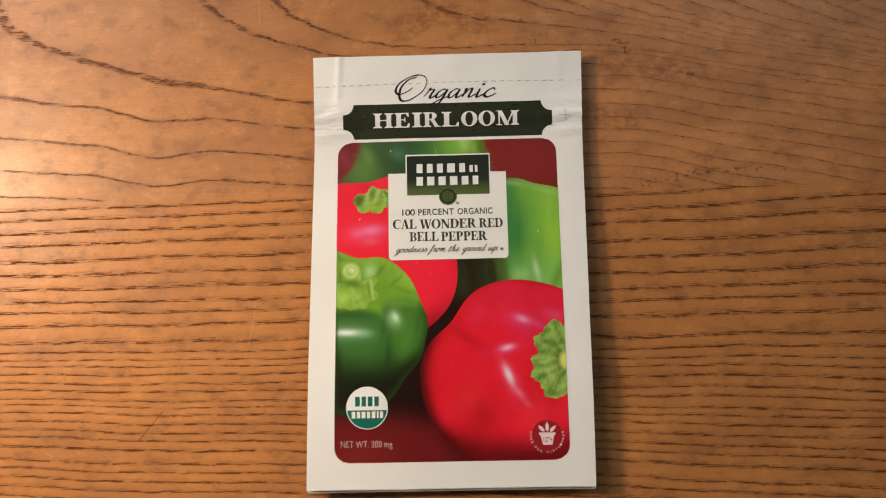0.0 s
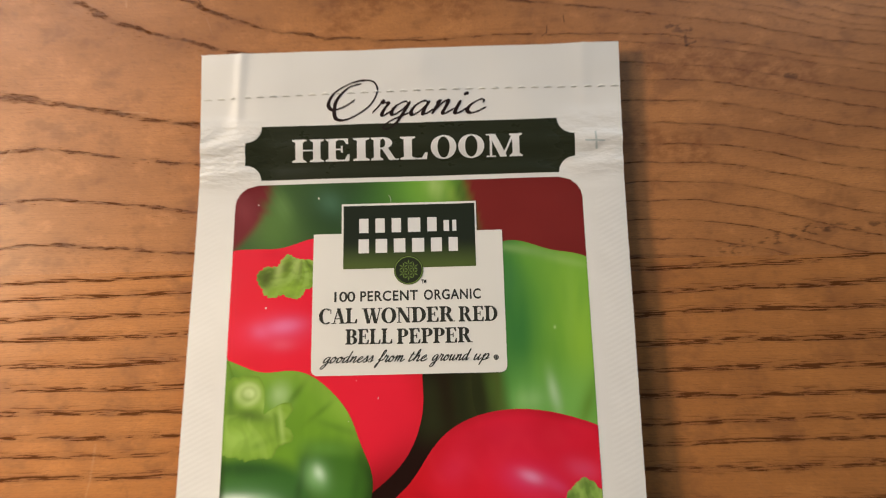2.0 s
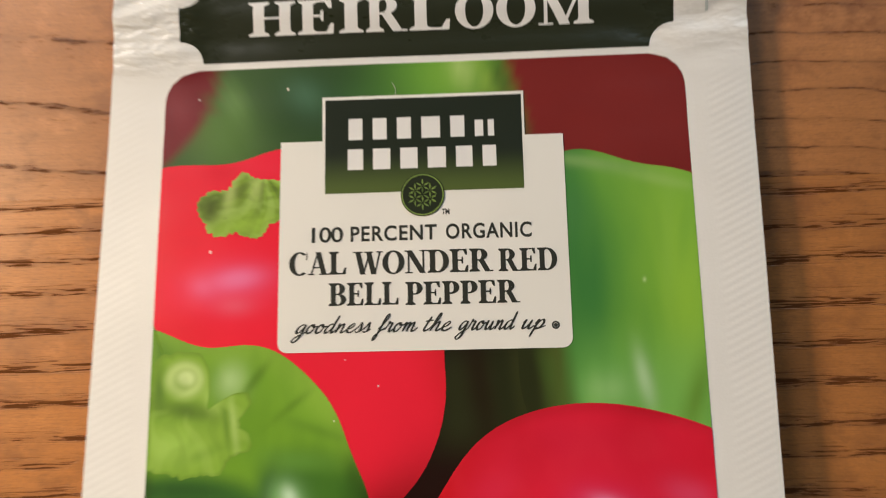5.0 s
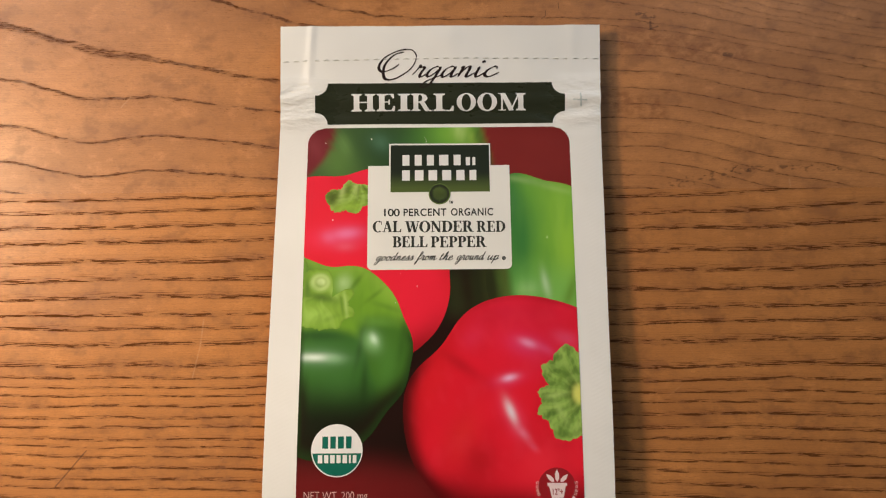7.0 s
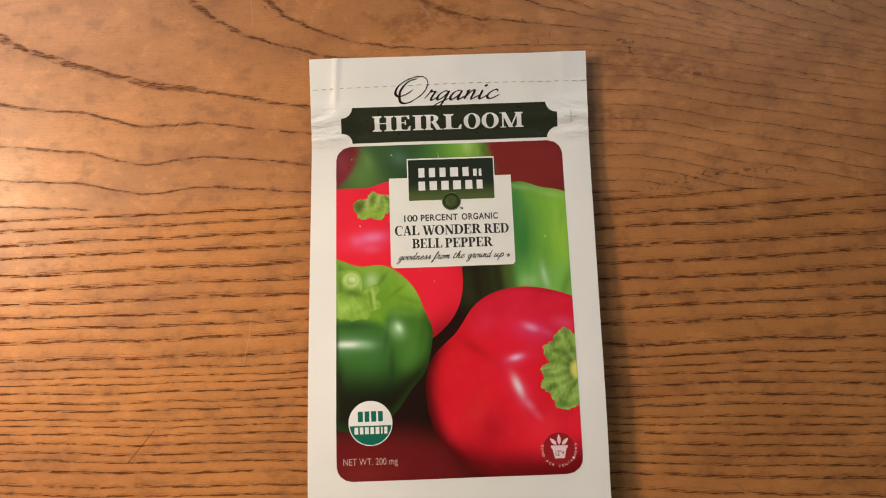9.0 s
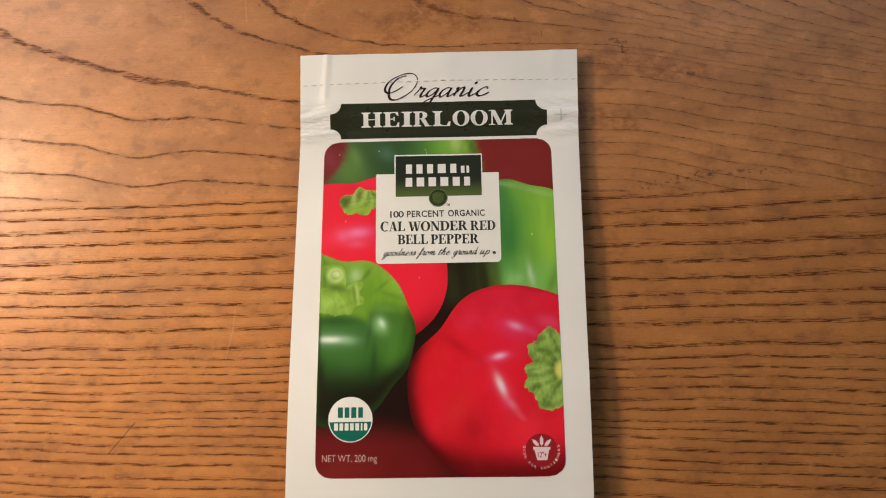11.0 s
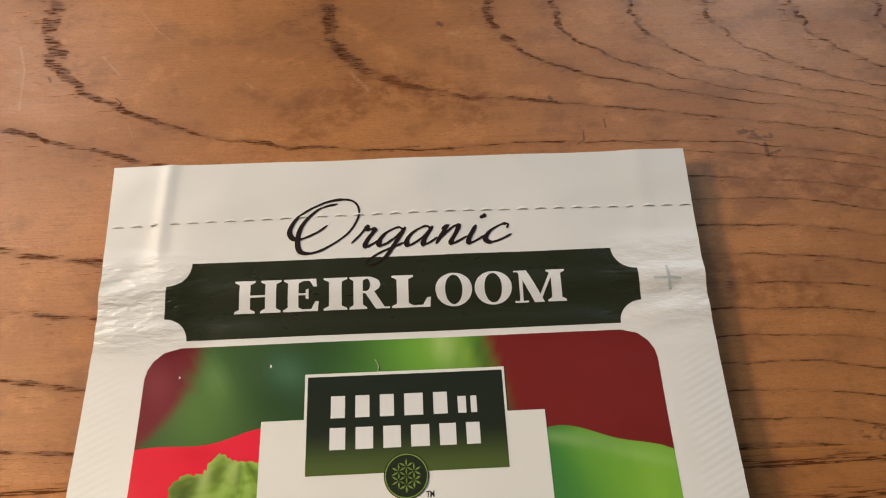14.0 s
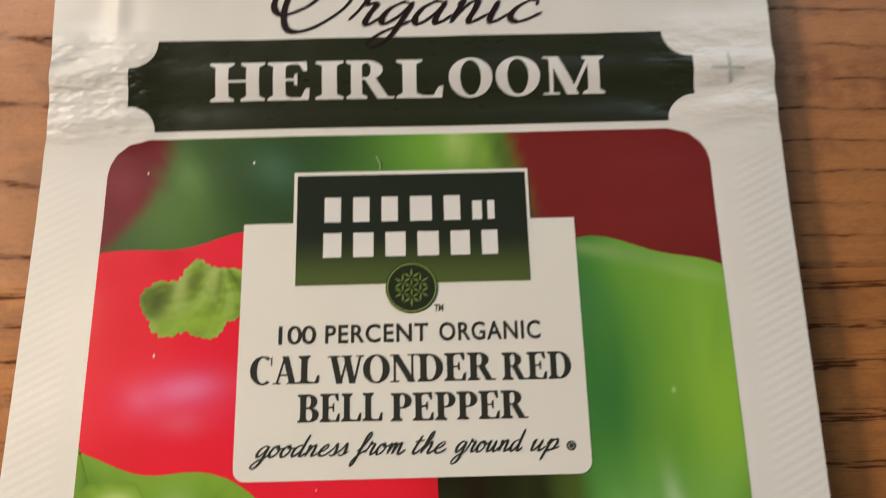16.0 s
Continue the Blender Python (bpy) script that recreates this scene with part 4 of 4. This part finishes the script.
script_letter("p", 0.88, ((0.02, 0.5), (0.20, 1.0), (0.16, 0.2), (0.06, -0.9)), ((0.16, 0.3), (0.34, 0.84), (0.56, 0.96), (0.66, 0.6), (0.50, 0.1), (0.26, 0.02), (0.40, 0.0), (0.92, 0.3)))
script_letter("r", 0.78, ((0.0, 0.2), (0.14, 0.7), (0.20, 1.14), (0.26, 0.96), (0.50, 0.92), (0.46, 0.5), (0.46, 0.12), (0.58, 0.02), (0.84, 0.38)))
script_letter("s", 0.66, ((0.0, 0.28), (0.24, 0.7), (0.34, 1.06), (0.46, 0.6), (0.44, 0.16), (0.24, 0.0), (0.08, 0.14)), ((0.36, 0.06), (0.50, 0.12), (0.70, 0.38)))
script_letter("t", 0.60, ((0.34, 1.6), (0.24, 0.8), (0.20, 0.2), (0.30, 0.0), (0.46, 0.1), (0.64, 0.38)), ((0.02, 1.06), (0.30, 1.14), (0.62, 1.18)))
script_letter("u", 0.94, ((0.02, 0.6), (0.16, 0.98), (0.12, 0.4), (0.18, 0.02), (0.38, 0.16), (0.58, 0.7), (0.62, 0.98)), ((0.62, 0.98), (0.58, 0.3), (0.64, 0.02), (0.78, 0.06), (1.0, 0.38)))
script_letter("O", 1.9, ((1.36, 1.95), (0.90, 1.70), (0.62, 0.90), (0.80, -0.05), (1.30, -0.12), (1.90, 0.60), (2.02, 1.50), (1.70, 2.08), (1.10, 2.06), (0.50, 1.50), (0.36, 0.80), (0.62, 0.42), (1.05, 0.66), (1.30, 1.00)))


def smooth_line(points, n=9):
    """Points along a curve through the given ones."""
    p = [points[0]] + list(points) + [points[-1]]
    out = []
    for a, b, c, d in zip(p, p[1:], p[2:], p[3:]):
        for i in range(n):
            t = i / n
            out.append(tuple(0.5 * (2 * b[k] + (c[k] - a[k]) * t + (2 * a[k] - 5 * b[k] + 4 * c[k] - d[k]) * t * t + (3 * b[k] - a[k] - 3 * c[k] + d[k]) * t ** 3) for k in (0, 1)))
    return out + [points[-1]]


def pen_word(text, x0, x1, base, size, slope, thin, thick, level, material, parent, label, tilt=0.0):
    """A word in script from x0 to x1 mm, on a baseline, x-height in mm, with a broad pen."""
    at, lines = 0.0, []
    for ch in text:
        wide, strokes = SCRIPT[ch]
        lines += [smooth_line([(at + px + slope * py * 0.5, py) for px, py in st]) for st in strokes]
        at += wide
    lo = min(p[0] for st in lines for p in st)
    hi = max(p[0] for st in lines for p in st)
    k = (x1 - x0) / (hi - lo)
    bm, lift = bmesh.new(), 0
    for st in lines:
        pts = [(x0 + (px - lo) * k, base + tilt * (px - lo) * k + py * size) for px, py in st]
        last = None
        for i, (px, py) in enumerate(pts):
            q, r = pts[max(i - 1, 0)], pts[min(i + 1, len(pts) - 1)]
            dx, dy = r[0] - q[0], r[1] - q[1]
            ln = math.hypot(dx, dy) or 1.0
            down = abs(dx * 0.45 - dy) / ln / 1.1 if dy < 0 else 0.12
            ends = min(1.0, 0.45 + 0.2 * min(i, len(pts) - 1 - i))
            w = (thin + (thick - thin) * min(down, 1.0)) * ends / 2
            pair = [bm.verts.new((px - dy / ln * w * g, py + dx / ln * w * g, 0.002 * (lift % 40))) for g in (1, -1)]
            if last:
                bm.faces.new((last[0], last[1], pair[1], pair[0]))
            last, lift = pair, lift + 1
    return drape("lettering", bm, level, material, parent, label, 3.0)


def ring(cx, cy, a, b, turn, w0, w1, t0=0, t1=360, n=40):
    """Strips of a pen stroke along an ellipse, its width swelling from w0 to w1."""
    c, s = math.cos(radians(turn)), math.sin(radians(turn))
    quads, last = [], None
    for i in range(n + 1):
        t = radians(t0 + (t1 - t0) * i / n)
        w = w0 + (w1 - w0) * abs(math.sin(t * 0.5 + 0.4)) ** 2
        pts = []
        for g in (-w / 2, w / 2):
            u, v = (a + g) * math.cos(t), (b + g) * math.sin(t)
            pts.append((cx + u * c - v * s, cy + u * s + v * c))
        if last:
            quads.append([last[0], last[1], pts[1], pts[0]])
        last = pts
    return quads


capitals("HEIRLOOM", (-24.7, 43.9, 23.2, 48.75), 0.10, LETTER_WHITE, banner, "white serif capitals", 0.38, (6.7, 5.5, 3.4, 5.8, 6.1, 5.4, 5.5, 7.5))
pen_word("O", -17.1, -6.7, 53.45, 3.72, 0.42, 0.26, 0.85, 0.10, LETTER_BLACK, packet, "black flowing script capital")
pen_word("rganic", -7.9, 16.1, 53.5, 2.95, 0.62, 0.26, 0.92, 0.10, LETTER_BLACK, packet, "black flowing script")

# name card and the plate on it
card = lay("name_card", [footed(-19.9, -0.1, 18.4, 28.4, 1.3)], 0.25, CARD_WHITE, packet, "cream card printed over the picture")
plate_edge = lay("plate_border", [footed(-14.2, 20.8, 13.3, 34.6, 0.7)], 0.30, CARD_WHITE, card, "thin white border")


def plate_colours(x, y):
    w = Wash(x, y, (36, 42, 32))
    w.over(step(y, 27, 20.5), (82, 96, 48))
    return w.c


gx, gy = np.meshgrid(np.linspace(-13.8, 12.95, 40), np.linspace(21.0, 34.15, 30))
plate = grid_mesh("plate", gx, gy, surf(gx, gy) + 0.175, PICTURE, card, "dark green plate with plain white bars", plate_colours(gx.ravel(), gy.ravel()))


def bars(x0, y0, x1, y1, widths, gap):
    total = sum(widths) + gap * (len(widths) - 1)
    k, x, out = (x1 - x0) / total, x0, []
    for w in widths:
        out.append([(x, y0), (x + w * k, y0), (x + w * k, y1), (x, y1)])
        x += (w + gap) * k
    return out


for bar in (bars(-10.6, 28.4, 5.2, 31.4, (1.5, 1.5, 1.5, 2.0, 1.5), 1.1) + bars(6.6, 28.4, 9.2, 30.7, (1.1, 0.8), 0.6)
            + bars(-10.7, 24.2, 9.4, 27.1, (1.7, 1.9, 1.9, 2.0, 1.8, 1.5), 1.1)):
    lay("white_bar", [bar], 0.40, LETTER_WHITE, plate)

DISC = lambda cx, cy, r, n=48: [(cx + r * math.cos(2 * math.pi * i / n), cy + r * math.sin(2 * math.pi * i / n)) for i in range(n)]
roundel = lay("roundel", [DISC(-0.6, 20.5, 2.95)], 0.44, ROUNDEL_DARK, card, "dark round emblem with a green petal lattice")
petals = []
for q in range(7):
    ox, oy = (0, 0) if q == 6 else (1.15 * math.cos(radians(60 * q + 30)), 1.15 * math.sin(radians(60 * q + 30)))
    for k in range(6):
        a = radians(60 * k + 30)
        u, v = (math.cos(a), math.sin(a)), (-math.sin(a), math.cos(a))
        petals.append([(-0.6 + ox + u[0] * d + v[0] * e, 20.5 + oy + u[1] * d + v[1] * e) for d, e in ((0.08, 0), (0.58, -0.13), (1.05, 0), (0.58, 0.13))])
lay("petal_lattice", petals, 0.49, PETAL_GREEN, roundel, "pale green petals", 3.0)
lay("roundel_rim", ring(-0.6, 20.5, 2.75, 2.75, 0, 0.16, 0.16), 0.48, PETAL_GREEN, roundel, cell=3.0)
write("lettering", "TM", (1.9, 17.7, 2.95, 18.5), 0.30, LETTER_DARK, card, "tiny dark capitals", 0.03)
for word, xa, xb in (("100", -15.5, -11.3), ("PERCENT", -10.3, 1.2), ("ORGANIC", 2.4, 13.7)):
    write("lettering", word, (xa, 14.35, xb, 16.45), 0.30, LETTER_DARK, card, "dark narrow capitals", 0.012 if word == "100" else 0.020, 0, 0.9 if word == "100" else 1.1)
for word, xa, xb, ya, yb in (("CAL", -18.5, -10.75, 10.05, 13.1), ("WONDER", -9.85, 8.45, 9.95, 13.0), ("RED", 9.2, 16.95, 9.9, 12.9),
                             ("BELL", -13.2, -3.8, 5.9, 8.9), ("PEPPER", -3.05, 11.8, 5.8, 8.8)):
    capitals(word, (xa, ya, xb, yb), 0.30, LETTER_DARK, card, "dark bold serif capitals", 0.0)
for word, xa, xb in (("goodness", -18.1, -7.6), ("from", -7.5, -1.5), ("the", -0.7, 2.9), ("ground", 3.3, 11.5), ("up", 12.0, 15.0)):
    pen_word(word, xa, xb, 2.4, 1.15, 0.75, 0.14, 0.33, 0.30, LETTER_DARK, card, "dark slanting script")
lay("registered_mark", ring(16.3, 2.8, 0.42, 0.42, 0, 0.20, 0.20, n=16) + [DISC(16.3, 2.8, 0.27, 8)], 0.30, LETTER_DARK, card, cell=3.0)

# round seal, weight line and container mark on the picture
seal = lay("round_seal", [DISC(-27.2, -46.2, 6.55)], 0.25, LETTER_WHITE, packet, "white and green round seal with plain bars")
half = [(-27.2 + 6.25 * math.cos(t), -46.2 + 6.25 * math.sin(t)) for t in np.linspace(math.pi + 0.11, 2 * math.pi - 0.11, 30)]
lay("seal_half", [half], 0.30, SEAL_GREEN, seal, "green lower half")
for bar in bars(-30.9, -45.7, -23.5, -42.7, (1.4, 1.3, 1.4, 1.3), 0.55):
    lay("green_bar", [bar], 0.30, SEAL_GREEN, seal)
for bar in bars(-32.0, -49.3, -22.2, -47.3, (1.2, 1.1, 1.2, 1.1, 1.2, 0.5, 1.0), 0.5):
    lay("white_bar", [bar], 0.35, LETTER_WHITE, seal)
write("lettering", "NET WT. 200 mg", (-35.5, -58.9, -19.4, -56.3), 0.25, NET_PALE, packet, "pale thin lettering", -0.01)
mark = lay("container_mark", [DISC(28.4, -55.6, 4.7)], 0.25, MARK_RED, packet, "dark red round mark with a pale plant pot")
lay("pot", [[(26.0, -54.6), (31.0, -54.7), (31.0, -55.4), (30.6, -55.5), (30.0, -58.4), (27.1, -58.4), (26.4, -55.5), (26.0, -55.4)]], 0.30, MARK_PALE, mark, "pale pot")
for cx, cy, tn, ln in ((28.5, -53.0, 90, 1.7), (26.8, -53.5, 135, 1.5), (30.2, -53.6, 45, 1.5)):
    a = radians(tn)
    lay("leaf", [[(cx + ln * d * math.cos(a) - e * math.sin(a), cy + ln * d * math.sin(a) + e * math.cos(a)) for d, e in ((-0.85, 0), (-0.4, -0.5), (0.3, -0.5), (1, 0), (0.3, 0.5), (-0.4, 0.5))]],
        0.30, MARK_PALE, mark)
write("lettering", '12"+', (27.3, -57.6, 29.9, -56.0), 0.35, MARK_RED, mark, "dark red figures", 0.01)
for i, ch in enumerate("GOOD FOR CONTAINERS"):
    if ch != " ":
        a = radians(168 + i * 204 / 18)
        cx, cy = 28.4 + 5.0 * math.cos(a), -55.6 + 5.0 * math.sin(a)
        write("lettering", ch, (cx - 0.3, cy - 0.36, cx + 0.3, cy + 0.36), 0.25, MARK_PALE, mark, "", 0.0, turn=math.degrees(a) + 90)

# faint blue pen cross beside the banner
lay("pen_cross", [[(36.2, 46.9), (40.2, 46.6), (40.2, 46.3), (36.2, 46.5)], [(38.2, 48.6), (38.6, 48.6), (38.7, 44.8), (38.3, 44.8)]], 0.06,
    film("faint_blue_ink", (0.52, 0.58, 0.60)), packet, "faint grey-blue cross", 0.6)

# tear line: short slits, each a grey cut under a lifted white lip
cut, lip = bmesh.new(), bmesh.new()
SPAN = 1.75
arc = [((i / 8 - 0.5) * SPAN, math.sin(math.pi * i / 8)) for i in range(9)]
a0 = [cut.verts.new((px * MM, -0.09 * MM, 0.030 * MM)) for px, h in arc]
a1 = [cut.verts.new((px * MM, (0.02 + 0.10 * h) * MM, 0.034 * MM)) for px, h in arc]
b0 = [lip.verts.new((px * MM, (0.00 + 0.10 * h) * MM, (0.04 + 0.16 * h) * MM)) for px, h in arc]
b1 = [lip.verts.new((px * MM, (0.10 + 0.38 * h) * MM, 0.02 * MM)) for px, h in arc]
for i in range(8):
    cut.faces.new((a0[i], a0[i + 1], a1[i + 1], a1[i]))
    lip.faces.new((b0[i], b0[i + 1], b1[i + 1], b1[i]))
meshes = []
for nm, bm, mat in (("tear_slit", cut, SLIT_GREY), ("slit_lip", lip, WHITE_LIP)):
    me = bpy.data.meshes.new(nm)
    bm.to_mesh(me)
    bm.free()
    me.materials.append(mat)
    meshes.append(me)
for i in range(32):
    sx = -42.6 + i * 2.76
    sy = 58.0 + 0.6 * math.sin((sx + 42) / 86 * math.pi) + 0.3 * (sx + 42) / 86
    o = new("tear_slit", meshes[0])
    o.parent = packet
    o.location = (sx * MM, sy * MM, float(surf(sx, sy)) * MM)
    e = new("slit_lip", meshes[1])
    e.parent = o

# dust on the film: a few specks and one curled hair
dust = bmesh.new()
for k, (dx, dy) in enumerate(((-11.0, -1.1), (-6.7, -4.5), (-29.2, 13.5), (-12.4, -8.8), (-31.5, 35.0), (-19.0, 36.0))):
    r = (0.08 + 0.04 * (k % 3)) * MM
    m = Matrix.Translation((dx * MM, dy * MM, (float(surf(dx, dy)) + 0.08) * MM)) @ Matrix.Diagonal((1.0, 1.6, 0.5, 1.0))
    bmesh.ops.create_icosphere(dust, subdivisions=1, radius=r, matrix=m)
last = None
for i in range(13):
    t = i / 12
    hx, hy = -4.6 + 0.5 * math.sin(2.6 * t), 36.4 - 1.9 * t
    q = [dust.verts.new(((hx + e) * MM, hy * MM, (float(surf(hx, hy)) + 0.12 + g) * MM)) for e, g in ((-0.035, 0), (0.0, 0.06), (0.035, 0))]
    if last:
        for c in (0, 1):
            dust.faces.new((last[c], last[c + 1], q[c + 1], q[c]))
    last = q
tagged(finish("dust", dust, film("dust_white", (0.82, 0.80, 0.76)), None), "tiny white dust specks and a hair on the packet", "dust", kind="stuff")
